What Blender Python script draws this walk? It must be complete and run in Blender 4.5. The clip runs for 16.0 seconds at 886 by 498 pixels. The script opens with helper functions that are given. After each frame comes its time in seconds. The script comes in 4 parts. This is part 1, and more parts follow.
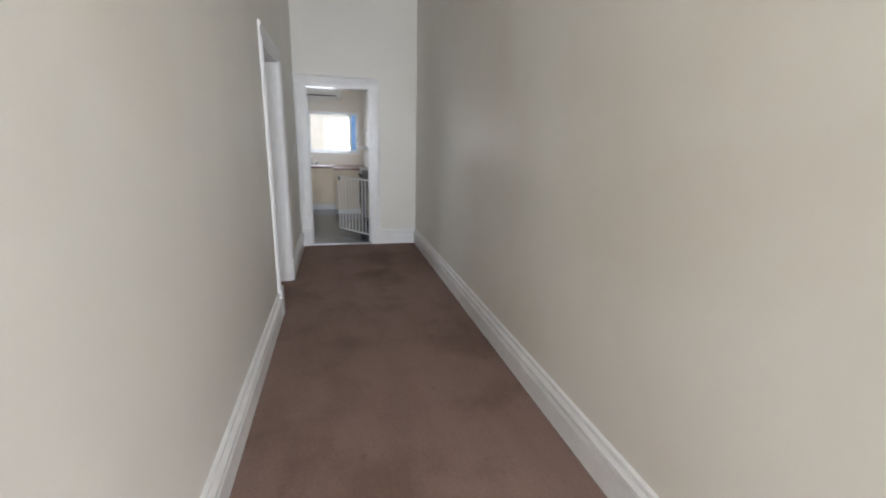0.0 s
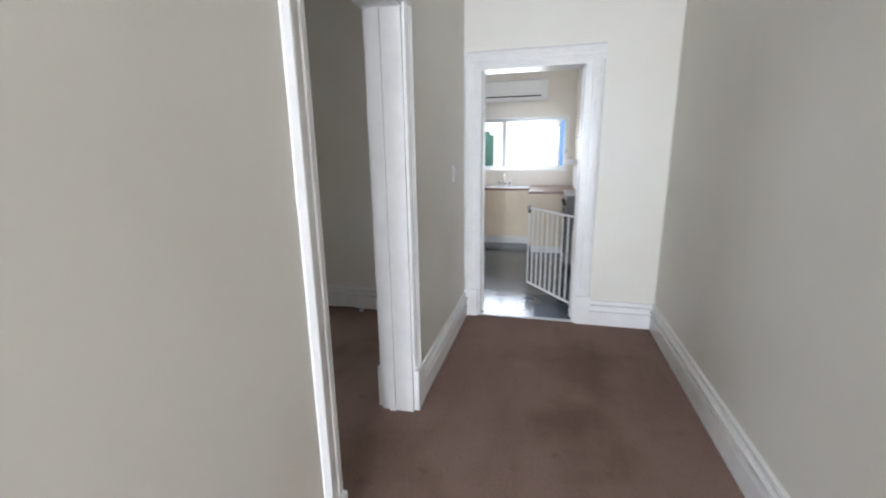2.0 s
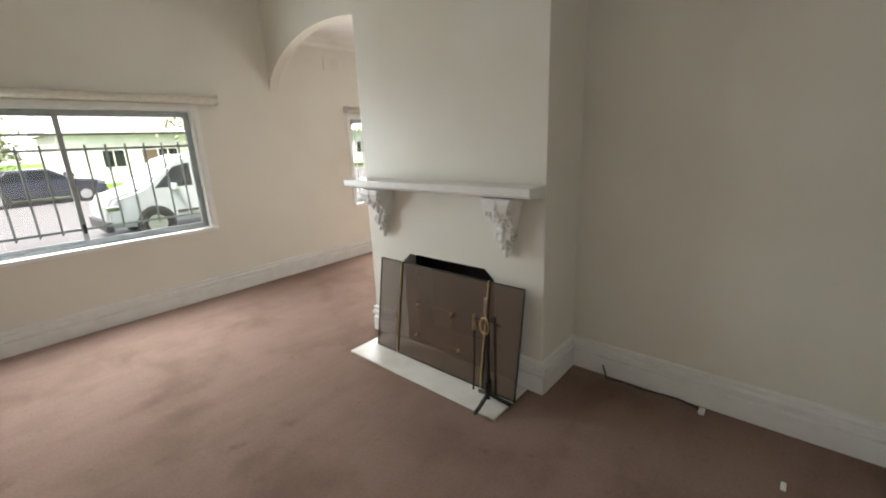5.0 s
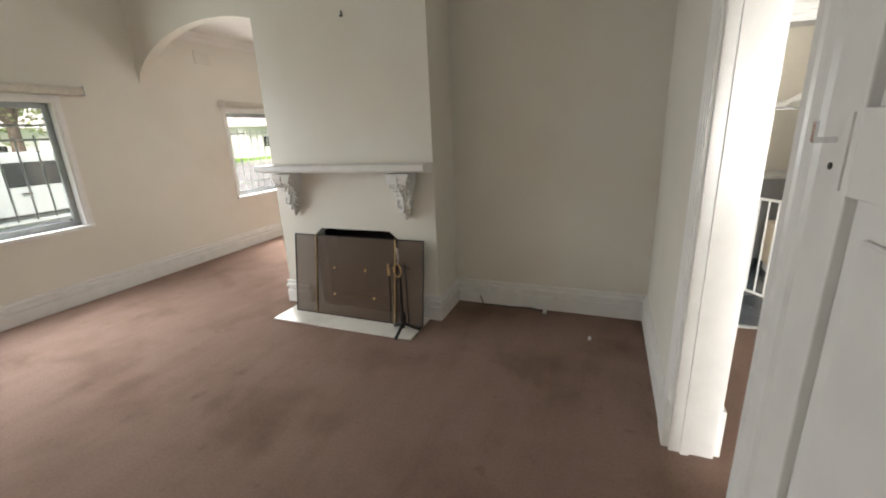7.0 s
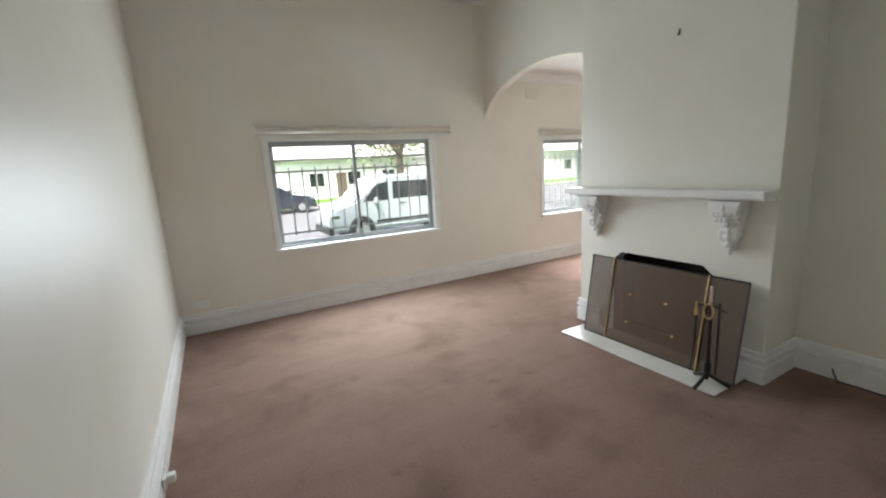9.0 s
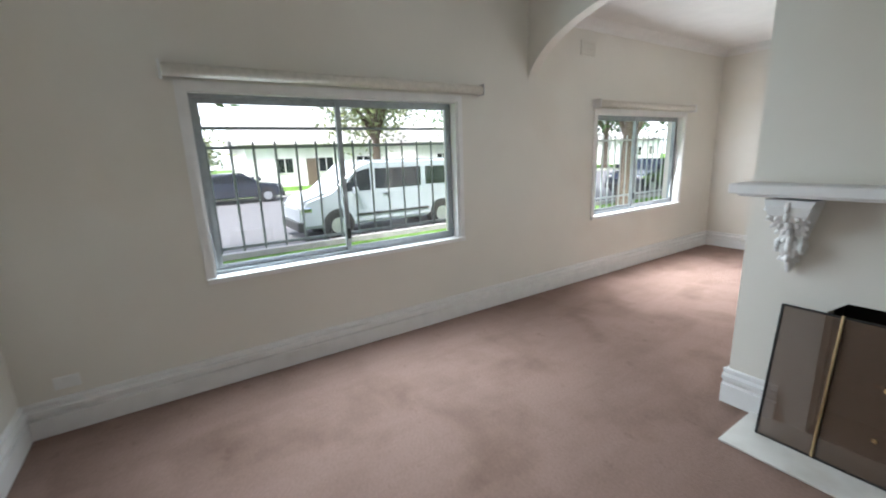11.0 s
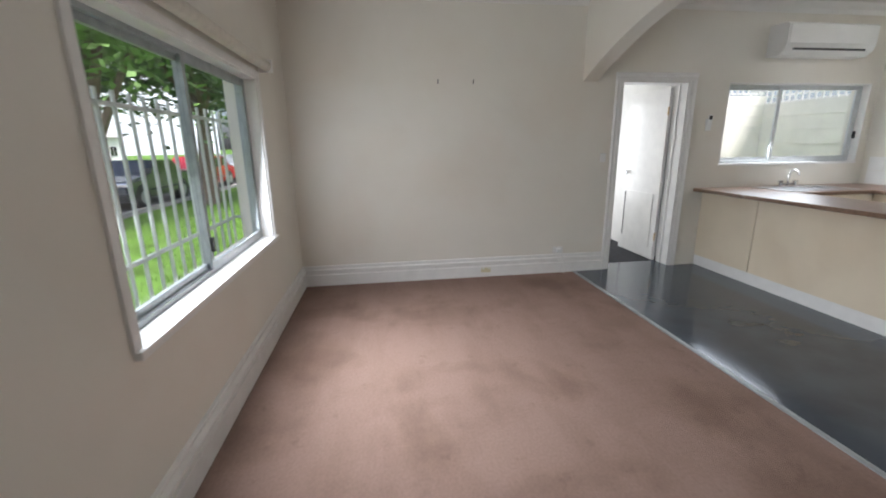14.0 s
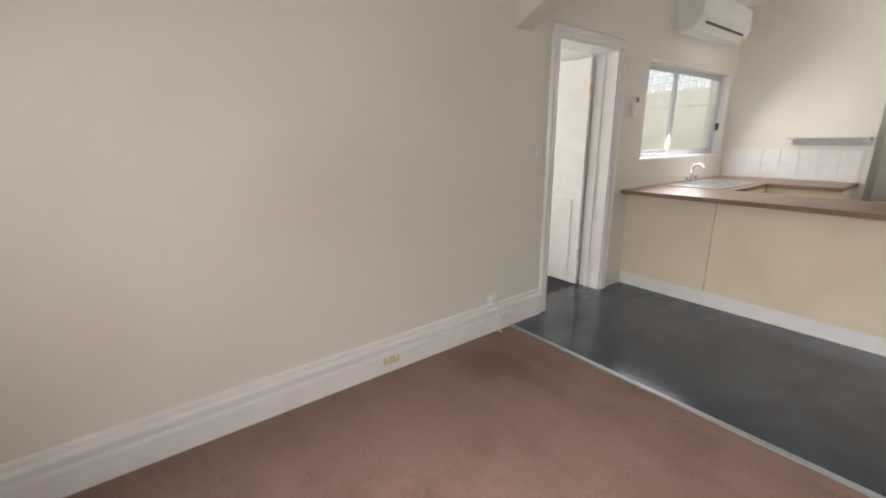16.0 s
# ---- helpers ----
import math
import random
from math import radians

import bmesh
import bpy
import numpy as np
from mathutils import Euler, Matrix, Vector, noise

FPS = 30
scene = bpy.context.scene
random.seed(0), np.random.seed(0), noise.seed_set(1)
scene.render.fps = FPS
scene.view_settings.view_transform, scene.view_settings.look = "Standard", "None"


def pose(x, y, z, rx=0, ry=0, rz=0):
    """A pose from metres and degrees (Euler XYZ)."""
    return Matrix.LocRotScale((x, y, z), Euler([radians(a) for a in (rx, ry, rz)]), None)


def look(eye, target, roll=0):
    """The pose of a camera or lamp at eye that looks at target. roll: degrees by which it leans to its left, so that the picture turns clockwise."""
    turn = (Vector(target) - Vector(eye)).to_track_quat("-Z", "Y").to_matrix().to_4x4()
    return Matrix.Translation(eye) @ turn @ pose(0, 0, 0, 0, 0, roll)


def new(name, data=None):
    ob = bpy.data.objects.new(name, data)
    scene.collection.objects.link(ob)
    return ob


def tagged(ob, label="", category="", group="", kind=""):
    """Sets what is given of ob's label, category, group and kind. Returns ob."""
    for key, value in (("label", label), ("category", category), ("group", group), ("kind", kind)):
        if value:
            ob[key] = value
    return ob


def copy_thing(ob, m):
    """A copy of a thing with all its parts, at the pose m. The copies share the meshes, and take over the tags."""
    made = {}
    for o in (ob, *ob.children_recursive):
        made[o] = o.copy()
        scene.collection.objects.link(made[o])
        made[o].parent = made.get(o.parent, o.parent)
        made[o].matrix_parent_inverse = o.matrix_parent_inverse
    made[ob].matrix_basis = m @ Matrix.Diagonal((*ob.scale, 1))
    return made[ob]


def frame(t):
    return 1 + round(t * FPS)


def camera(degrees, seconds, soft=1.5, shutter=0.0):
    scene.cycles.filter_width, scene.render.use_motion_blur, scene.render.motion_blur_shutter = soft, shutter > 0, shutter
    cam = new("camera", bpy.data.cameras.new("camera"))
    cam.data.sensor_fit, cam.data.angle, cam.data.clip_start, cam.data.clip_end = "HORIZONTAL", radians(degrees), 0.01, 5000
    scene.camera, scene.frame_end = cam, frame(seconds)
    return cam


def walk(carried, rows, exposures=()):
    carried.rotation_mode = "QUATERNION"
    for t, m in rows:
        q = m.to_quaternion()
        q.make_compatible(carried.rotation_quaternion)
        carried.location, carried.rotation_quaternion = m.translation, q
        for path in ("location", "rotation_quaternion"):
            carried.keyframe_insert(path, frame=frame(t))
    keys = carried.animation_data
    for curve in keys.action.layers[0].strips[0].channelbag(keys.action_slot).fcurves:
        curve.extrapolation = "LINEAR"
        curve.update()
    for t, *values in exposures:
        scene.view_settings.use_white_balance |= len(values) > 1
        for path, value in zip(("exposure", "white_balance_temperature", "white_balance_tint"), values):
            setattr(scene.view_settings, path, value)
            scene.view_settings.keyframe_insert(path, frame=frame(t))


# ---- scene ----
cam = camera(94.4, 16.0, soft=1.9, shutter=0.3)
PATH = [
    (0, (0.484, -0.475, 1.377), (0.97, 1.4, 0.88), 1.6),
    (0.5, (0.707, -0.007, 1.405), (0.822, 1.924, 0.897), 0.1),
    (1, (0.763, 0.578, 1.398), (0.712, 2.524, 0.938), -1.3),
    (1.5, (0.783, 1.181, 1.389), (0.625, 3.129, 0.964), -1.5),
    (2, (0.664, 1.778, 1.383), (0.185, 3.667, 0.936), -0.8),
    (2.5, (0.526, 2.342, 1.412), (-0.327, 4.1, 0.984), -0.4),
    (3, (0.343, 2.755, 1.475), (-0.986, 4.179, 1.023), -0.4),
    (3.2, (0.23, 2.88, 1.475), (-1.209, 4.199, 1.039), 0),
    (3.6, (0.03, 3.13, 1.48), (-1.463, 4.383, 1.030), -0.8),
    (4, (-0.2, 3.22, 1.49), (-1.666, 4.494, 1.013), -1.5),
    (4.4, (-0.43, 3.1, 1.5), (-1.823, 4.445, 0.999), -2.2),
    (4.8, (-0.62, 2.83, 1.52), (-1.925, 4.254, 1.002), -2.7),
    (5.3, (-0.763, 2.481, 1.494), (-1.983, 3.979, 0.977), -2.3),
    (5.5, (-0.745, 2.482, 1.441), (-1.902, 4.023, 0.905), -3.2),
    (6, (-0.68, 2.198, 1.433), (-1.502, 3.928, 0.856), -3.3),
    (6.5, (-0.58, 1.939, 1.472), (-1.322, 3.7, 0.884), -3.2),
    (7, (-0.532, 1.84, 1.484), (-1.25, 3.622, 0.929), -2.5),
    (7.5, (-0.523, 1.783, 1.513), (-1.438, 3.485, 0.997), -4.5),
    (8, (-0.53, 1.75, 1.511), (-1.825, 3.213, 1.084), -5.5),
    (8.5, (-0.556, 1.731, 1.503), (-2.115, 2.922, 1.118), -4.8),
    (9, (-0.567, 1.712, 1.499), (-2.283, 2.664, 1.114), -3.4),
    (9.2, (-0.583, 1.705, 1.484), (-2.328, 2.601, 1.095), -2.8),
    (11.5, (-2.922, 2.455, 1.451), (-4.426, 3.677, 0.955), -1.3),
    (12.5, (-3.80, 3.24, 1.476), (-4.625, 4.978, 0.926), -1.4),
    (13.5, (-4.317, 4.162, 1.507), (-4.306, 6.09, 0.977), -1.3),
    (14, (-4.406, 4.695, 1.371), (-4.138, 6.615, 0.879), -0.8),
    (14.5, (-4.468, 5.233, 1.359), (-4.015, 7.117, 0.863), 0.2),
    (15, (-4.467, 5.773, 1.371), (-3.774, 7.58, 0.866), -0.0),
    (15.5, (-4.444, 6.328, 1.347), (-3.56, 8.052, 0.851), 0.6),
    (16, (-4.421, 6.872, 1.309), (-3.261, 8.417, 0.794), -0.6),
]
EXPOSURES = [(0.0, 0.65, 6100, 13), (0.5, 0.85, 5800, 11), (1.0, 1.1, 5750, 11), (2.0, 1.4, 5900, 12), (3.0, 1.25, 6400, 12), (5.3, 2.1, 6800, 10), (7.0, 2.0, 6900, 11), (8.0, 2.1, 6250, 8), (9.2, 2.1, 6300, 8), (11.3, 1.6, 5900, 8),
             (12.0, 1.05, 6600, 13), (12.5, 0.9, 7000, 22), (13.5, 1.05, 6500, 12), (14.5, 1.05, 5900, 10), (15.0, 1.1, 6900, 16), (16.0, 1.3, 6800, 14)]
walk(cam, [(t, look(eye, target, roll)) for t, eye, target, roll in PATH], EXPOSURES)

# ---- world, sun and exposure ----
world = bpy.data.worlds.new("overcast_sky")
scene.world = world
world.use_nodes = True
_wn = world.node_tree.nodes
_sky = _wn.new("ShaderNodeTexSky")
_sky.sky_type = "NISHITA"
_sky.sun_disc = False
_sky.sun_elevation, _sky.sun_rotation = radians(59), radians(141)
_sky.dust_density = 5.0
_sky.air_density = 0.8
_wn["Background"].inputs["Strength"].default_value = 0.15
world.node_tree.links.new(_sky.outputs[0], _wn["Background"].inputs[0])
sun_data = bpy.data.lights.new("sun", "SUN")
sun_data.energy, sun_data.angle, sun_data.color = 2.6, radians(12), (1.0, 0.95, 0.88)
sun = new("sun", sun_data)
sun.matrix_world = look((0, 0, 60), (-22, 27, 0))


HALL_E, HALL_END = 1.528, 5.16


def daylight(name, centre, target, w, h, watts, color, spread=180):
    """The sky's light in an open doorway or window, and the hall's added fill."""
    d = bpy.data.lights.new(name, "AREA")
    d.shape, d.size, d.size_y, d.energy, d.color = "RECTANGLE", w, h, watts, color
    d.spread = radians(spread)
    o = new(name, d)
    o.matrix_world = look(centre, target)
    return o


daylight("front_door_daylight", (0.75, -8.1, 1.6), (0.75, 0, 1.6), 1.1, 2.7, 180, (0.9, 0.95, 1.0))
# added fill for the hall's west wall; no side room is known here
daylight("hall_fill_light", (HALL_E + 0.1, -3.35, 1.15), (0.0, -1.2, 1.3), 0.85, 1.8, 130, (0.92, 0.96, 1.0))
daylight("window_daylight", (-5.245, 3.25, 1.33), (-2.4, 3.1, 1.0), 1.8, 1.1, 11, (0.84, 0.93, 1.0))
daylight("window_skylight", (-5.245, 3.25, 1.35), (-3.8, 3.2, 0.0), 1.8, 1.0, 7, (0.9, 0.96, 1.0), 110)
daylight("window_daylight", (-5.245, 6.98, 1.3), (-2.6, 7.1, 0.9), 1.7, 1.05, 11, (0.97, 0.98, 1.0))
daylight("window_skylight", (-5.245, 6.95, 1.32), (-4.1, 6.8, 0.0), 1.6, 0.9, 12, (0.97, 0.98, 1.0), 95)
daylight("window_daylight", (-0.1, 8.785, 1.52), (-0.6, 6.0, 0.0), 1.2, 0.7, 9, (0.95, 0.98, 1.0))
daylight("window_daylight", (-2.0, 11.08, 1.2), (-1.6, 8.8, 0.9), 0.75, 1.5, 13, (1.0, 1.0, 1.0))

# ---- materials ----


def mat(name, color, rough=0.6, metal=0.0, vary=0.06, scale=6.0, bump=0.0, bump_scale=200.0, color2=None, spec=0.5, stain=0.0, stain_scale=1.2, coat=0.0):
    m = bpy.data.materials.new(name)
    m.use_nodes = True
    nt = m.node_tree
    b = nt.nodes["Principled BSDF"]
    b.inputs["Roughness"].default_value = rough
    b.inputs["Metallic"].default_value = metal
    b.inputs["Specular IOR Level"].default_value = spec
    b.inputs["Coat Weight"].default_value = coat
    tc = nt.nodes.new("ShaderNodeTexCoord")
    n = nt.nodes.new("ShaderNodeTexNoise")
    n.inputs["Scale"].default_value, n.inputs["Detail"].default_value = scale, 6
    nt.links.new(tc.outputs["Object"], n.inputs["Vector"])
    r = nt.nodes.new("ShaderNodeValToRGB")
    c2 = color2 or tuple(max(0, c * (1 - 2.2 * vary)) for c in color)
    r.color_ramp.elements[0].position, r.color_ramp.elements[1].position = 0.3, 0.62
    r.color_ramp.elements[0].color, r.color_ramp.elements[1].color = (*c2, 1), (*color, 1)
    nt.links.new(n.outputs["Fac"], r.inputs["Fac"])
    out = r.outputs["Color"]
    if stain:
        n2 = nt.nodes.new("ShaderNodeTexNoise")
        n2.inputs["Scale"].default_value, n2.inputs["Detail"].default_value, n2.inputs["Distortion"].default_value = stain_scale, 7, 0.3
        nt.links.new(tc.outputs["Object"], n2.inputs["Vector"])
        r2 = nt.nodes.new("ShaderNodeValToRGB")
        r2.color_ramp.elements[0].position, r2.color_ramp.elements[1].position = 0.33, 0.5
        k = 1 - stain
        r2.color_ramp.elements[0].color, r2.color_ramp.elements[1].color = (k, k * 0.97, k * 0.94, 1), (1, 1, 1, 1)
        nt.links.new(n2.outputs["Fac"], r2.inputs["Fac"])
        mx = nt.nodes.new("ShaderNodeMix")
        mx.data_type, mx.blend_type = "RGBA", "MULTIPLY"
        mx.inputs["Factor"].default_value = 1
        nt.links.new(out, mx.inputs[6])
        nt.links.new(r2.outputs["Color"], mx.inputs[7])
        out = mx.outputs[2]
    nt.links.new(out, b.inputs["Base Color"])
    if bump:
        n3 = nt.nodes.new("ShaderNodeTexNoise")
        n3.inputs["Scale"].default_value, n3.inputs["Detail"].default_value = bump_scale, 3
        nt.links.new(tc.outputs["Object"], n3.inputs["Vector"])
        bp = nt.nodes.new("ShaderNodeBump")
        bp.inputs["Strength"].default_value, bp.inputs["Distance"].default_value = bump, 0.01
        nt.links.new(n3.outputs["Fac"], bp.inputs["Height"])
        nt.links.new(bp.outputs["Normal"], b.inputs["Normal"])
    return m


def clear_mix(name, color, rough, opacity, scale=None):
    """Fine wire mesh or thin cloth that lets part of the light through."""
    m = bpy.data.materials.new(name)
    m.use_nodes = True
    nt = m.node_tree
    b = nt.nodes["Principled BSDF"]
    b.inputs["Base Color"].default_value = (*color, 1)
    b.inputs["Roughness"].default_value = rough
    t = nt.nodes.new("ShaderNodeBsdfTransparent")
    mx = nt.nodes.new("ShaderNodeMixShader")
    mx.inputs[0].default_value = opacity
    nt.links.new(t.outputs[0], mx.inputs[1])
    nt.links.new(b.outputs[0], mx.inputs[2])
    nt.links.new(mx.outputs[0], nt.nodes["Material Output"].inputs[0])
    return m


def glass_mat(name, tint=(1, 1, 1), gloss=0.04):
    m = bpy.data.materials.new(name)
    m.use_nodes = True
    nt = m.node_tree
    nt.nodes.remove(nt.nodes["Principled BSDF"])
    t = nt.nodes.new("ShaderNodeBsdfTransparent")
    t.inputs[0].default_value = (*tint, 1)
    g = nt.nodes.new("ShaderNodeBsdfGlossy")
    g.inputs["Roughness"].default_value = 0.02
    mx = nt.nodes.new("ShaderNodeMixShader")
    mx.inputs[0].default_value = gloss
    nt.links.new(t.outputs[0], mx.inputs[1])
    nt.links.new(g.outputs[0], mx.inputs[2])
    nt.links.new(mx.outputs[0], nt.nodes["Material Output"].inputs[0])
    return m


M_WALL = mat("wall_paint", (0.76, 0.73, 0.66), 0.42, vary=0.02, scale=1.5, bump=0.05, bump_scale=60, stain=0.04, stain_scale=0.8)
M_CEIL = mat("ceiling_paint", (0.8, 0.79, 0.76), 0.8, vary=0.02)
M_TRIM = mat("gloss_white_trim", (0.82, 0.81, 0.79), 0.28, vary=0.03, scale=9, bump=0.04, bump_scale=30)


def carpet_mat():
    """Cut-pile carpet: fibre grain, brushed streaks, trodden patches and dark spots."""
    m = mat("brown_carpet", (0.305, 0.206, 0.166), 0.95, vary=0.06, scale=70, bump=0.7, bump_scale=320, spec=0.1, stain=0.22, stain_scale=1.7)
    nt = m.node_tree
    b = nt.nodes["Principled BSDF"]
    tc = nt.nodes.new("ShaderNodeTexCoord")
    col = b.inputs["Base Color"].links[0].from_socket
    for stretch, turn, scale, lo, hi, dark in (((1.0, 0.28, 1.0), 0.5, 5.0, 0.36, 0.56, (0.9, 0.89, 0.88)), ((0.5, 1.0, 1.0), -0.6, 3.0, 0.3, 0.5, (0.9, 0.89, 0.88)), ((1.0, 1.0, 1.0), 0.0, 7.5, 0.27, 0.38, (0.8, 0.78, 0.77))):
        mp = nt.nodes.new("ShaderNodeMapping")
        mp.inputs["Scale"].default_value = stretch
        mp.inputs["Rotation"].default_value = (0, 0, turn)
        nt.links.new(tc.outputs["Object"], mp.inputs["Vector"])
        n = nt.nodes.new("ShaderNodeTexNoise")
        n.inputs["Scale"].default_value, n.inputs["Detail"].default_value, n.inputs["Roughness"].default_value = scale, 5, 0.6
        nt.links.new(mp.outputs["Vector"], n.inputs["Vector"])
        r = nt.nodes.new("ShaderNodeValToRGB")
        r.color_ramp.elements[0].position, r.color_ramp.elements[1].position = lo, hi
        r.color_ramp.elements[0].color, r.color_ramp.elements[1].color = (*dark, 1), (1, 1, 1, 1)
        nt.links.new(n.outputs["Fac"], r.inputs["Fac"])
        mx = nt.nodes.new("ShaderNodeMix")
        mx.data_type, mx.blend_type = "RGBA", "MULTIPLY"
        mx.inputs["Factor"].default_value = 1
        nt.links.new(col, mx.inputs[6])
        nt.links.new(r.outputs["Color"], mx.inputs[7])
        col = mx.outputs[2]
    nt.links.new(col, b.inputs["Base Color"])
    return m


M_CARPET = carpet_mat()
# the blue cast in this grey paints in the window's reflection
M_VINYL = mat("dark_grey_vinyl", (0.065, 0.08, 0.098), 0.14, vary=0.12, scale=3, bump=0.03, bump_scale=5, stain=0.15)
M_ALU = mat("grey_aluminium", (0.38, 0.41, 0.42), 0.45, metal=0.6, vary=0.08, scale=20)
M_ALU_L = mat("silver_aluminium", (0.62, 0.64, 0.65), 0.4, metal=0.5, vary=0.05, scale=20)
M_GLASS = glass_mat("window_glass")
M_DARKGLASS = mat("dark_car_glass", (0.015, 0.018, 0.022), 0.06)
M_BLIND = mat("cream_blind_fabric", (0.7, 0.66, 0.58), 0.85, vary=0.05, scale=30)
M_MARBLE = mat("white_hearth_tile", (0.72, 0.7, 0.65), 0.3, vary=0.06, scale=4, stain=0.12, stain_scale=5)
M_SOOT = mat("sooty_firebrick", (0.025, 0.02, 0.018), 0.95, vary=0.2, scale=12, bump=0.5, bump_scale=25)
M_MESH = clear_mix("bronze_wire_mesh", (0.13, 0.08, 0.05), 0.5, 0.6)
M_BLACK = mat("black_iron", (0.02, 0.02, 0.02), 0.5, metal=0.4, vary=0.1)
M_BRASS = mat("worn_brass", (0.62, 0.47, 0.25), 0.32, metal=1.0, vary=0.12, scale=30)
M_BRONZE = mat("dull_bronze", (0.2, 0.13, 0.075), 0.5, metal=0.7, vary=0.15, scale=30)
M_CHROME = mat("chrome", (0.75, 0.75, 0.76), 0.12, metal=1.0, vary=0.02)
M_CREAM = mat("cream_laminate", (0.77, 0.67, 0.52), 0.42, vary=0.03, scale=3, stain=0.04)
M_TOP = mat("brown_laminate_worktop", (0.25, 0.155, 0.1), 0.35, vary=0.15, scale=40)
M_STEEL = mat("stainless_steel", (0.5, 0.5, 0.5), 0.3, metal=0.9, vary=0.05, scale=40)
M_STOVE = mat("grey_enamel", (0.2, 0.2, 0.21), 0.35, vary=0.06)
M_PLASTIC = mat("white_plastic", (0.78, 0.78, 0.76), 0.4, vary=0.02)
M_DARK = mat("dark_plastic", (0.03, 0.03, 0.03), 0.5, vary=0.05)
M_TUBE = bpy.data.materials.new("lit_tube")
M_TUBE.use_nodes = True
M_TUBE.node_tree.nodes["Principled BSDF"].inputs["Emission Color"].default_value = (1, 0.97, 0.92, 1)
M_TUBE.node_tree.nodes["Principled BSDF"].inputs["Emission Strength"].default_value = 11
M_MAT = mat("dark_matting", (0.05, 0.05, 0.055), 0.9, vary=0.15, scale=20, bump=0.4, bump_scale=120, spec=0.2)
M_GRASS = mat("grass", (0.12, 0.23, 0.04), 0.9, vary=0.25, scale=3, bump=0.6, bump_scale=60, spec=0.1)
M_BLADE = mat("grass_blade", (0.15, 0.28, 0.05), 0.7, vary=0.25, scale=3, spec=0.2)
M_ROAD = mat("asphalt", (0.13, 0.13, 0.135), 0.85, vary=0.15, scale=30, bump=0.3, bump_scale=150)
M_CONC = mat("concrete", (0.36, 0.35, 0.33), 0.85, vary=0.1, scale=4, bump=0.2, bump_scale=80)
M_VAN = mat("silver_white_car_paint", (0.36, 0.39, 0.42), 0.25, vary=0.03, coat=0.5)
M_CARD = mat("dark_car_paint", (0.03, 0.035, 0.05), 0.25, coat=0.5)
M_CARR = mat("red_car_paint", (0.45, 0.02, 0.03), 0.25, coat=0.5)
M_TYRE = mat("tyre_rubber", (0.02, 0.02, 0.02), 0.85)
M_RIM = mat("alloy_rim", (0.45, 0.46, 0.47), 0.35, metal=0.7)
M_BARK = mat("bark", (0.16, 0.12, 0.09), 0.95, vary=0.2, scale=14, bump=0.7, bump_scale=25)
M_LEAF = mat("leaf_green", (0.17, 0.31, 0.075), 0.6, vary=0.28, scale=0.9)
M_LEAF2 = mat("dark_leaf_green", (0.075, 0.155, 0.045), 0.6, vary=0.28, scale=0.9)
M_LEAF3 = mat("pale_leaf_olive", (0.38, 0.43, 0.2), 0.6, vary=0.28, scale=0.9)
M_HOUSE = mat("white_render", (0.82, 0.81, 0.79), 0.8, vary=0.05, scale=1.2)
M_ROOF = mat("pale_grey_roof_tiles", (0.42, 0.41, 0.4), 0.8, vary=0.1, scale=5)
M_TANK = mat("green_tank_steel", (0.04, 0.13, 0.1), 0.5, vary=0.1)
M_BLUE = mat("blue_post_paint", (0.12, 0.25, 0.5), 0.5, vary=0.05)
M_BOARD = mat("cream_weatherboard", (0.76, 0.74, 0.68), 0.7, vary=0.05, scale=3)

# ---- building helpers ----


def box(bm, x0, x1, y0, y1, z0, z1, bevel=0.0):
    r = bmesh.ops.create_cube(bm, size=1.0)
    vs = r["verts"]
    for v in vs:
        v.co = Vector(((x0 + x1) / 2 + v.co.x * (x1 - x0), (y0 + y1) / 2 + v.co.y * (y1 - y0), (z0 + z1) / 2 + v.co.z * (z1 - z0)))
    if bevel:
        es = list({e for v in vs for e in v.link_edges})
        bmesh.ops.bevel(bm, geom=es, offset=bevel, segments=2, affect="EDGES", profile=0.5)
    return bm


def bx(*a, bevel=0.0):
    return box(bmesh.new(), *a, bevel=bevel)


def cyl(bm, p0, p1, r0, r1=None, n=12):
    p0, p1 = Vector(p0), Vector(p1)
    d = p1 - p0
    m = Matrix.Translation((p0 + p1) / 2) @ d.to_track_quat("Z", "Y").to_matrix().to_4x4()
    bmesh.ops.create_cone(bm, cap_ends=True, segments=n, radius1=r0, radius2=r0 if r1 is None else r1, depth=d.length, matrix=m)
    return bm


def cy(*a, **k):
    return cyl(bmesh.new(), *a, **k)


def tube(bm, pts, r, n=8):
    for a, b in zip(pts, pts[1:]):
        cyl(bm, a, b, r, n=n)
    for p in pts[1:-1]:
        bmesh.ops.create_icosphere(bm, subdivisions=1, radius=r, matrix=Matrix.Translation(p))
    return bm


def prism(bm, outline, axis, a, b):
    """An outline of (u, v) swept from a to b along axis x (u=y, v=z), y (u=x, v=z) or z (u=x, v=y)."""
    def at(u, v, w):
        return {"x": (w, u, v), "y": (u, w, v), "z": (u, v, w)}[axis]
    lo = [bm.verts.new(at(u, v, a)) for u, v in outline]
    hi = [bm.verts.new(at(u, v, b)) for u, v in outline]
    n = len(outline)
    bm.faces.new(lo)
    bm.faces.new(hi[::-1])
    for i in range(n):
        j = (i + 1) % n
        bm.faces.new((lo[j], lo[i], hi[i], hi[j]))
    bmesh.ops.recalc_face_normals(bm, faces=bm.faces[:])
    return bm


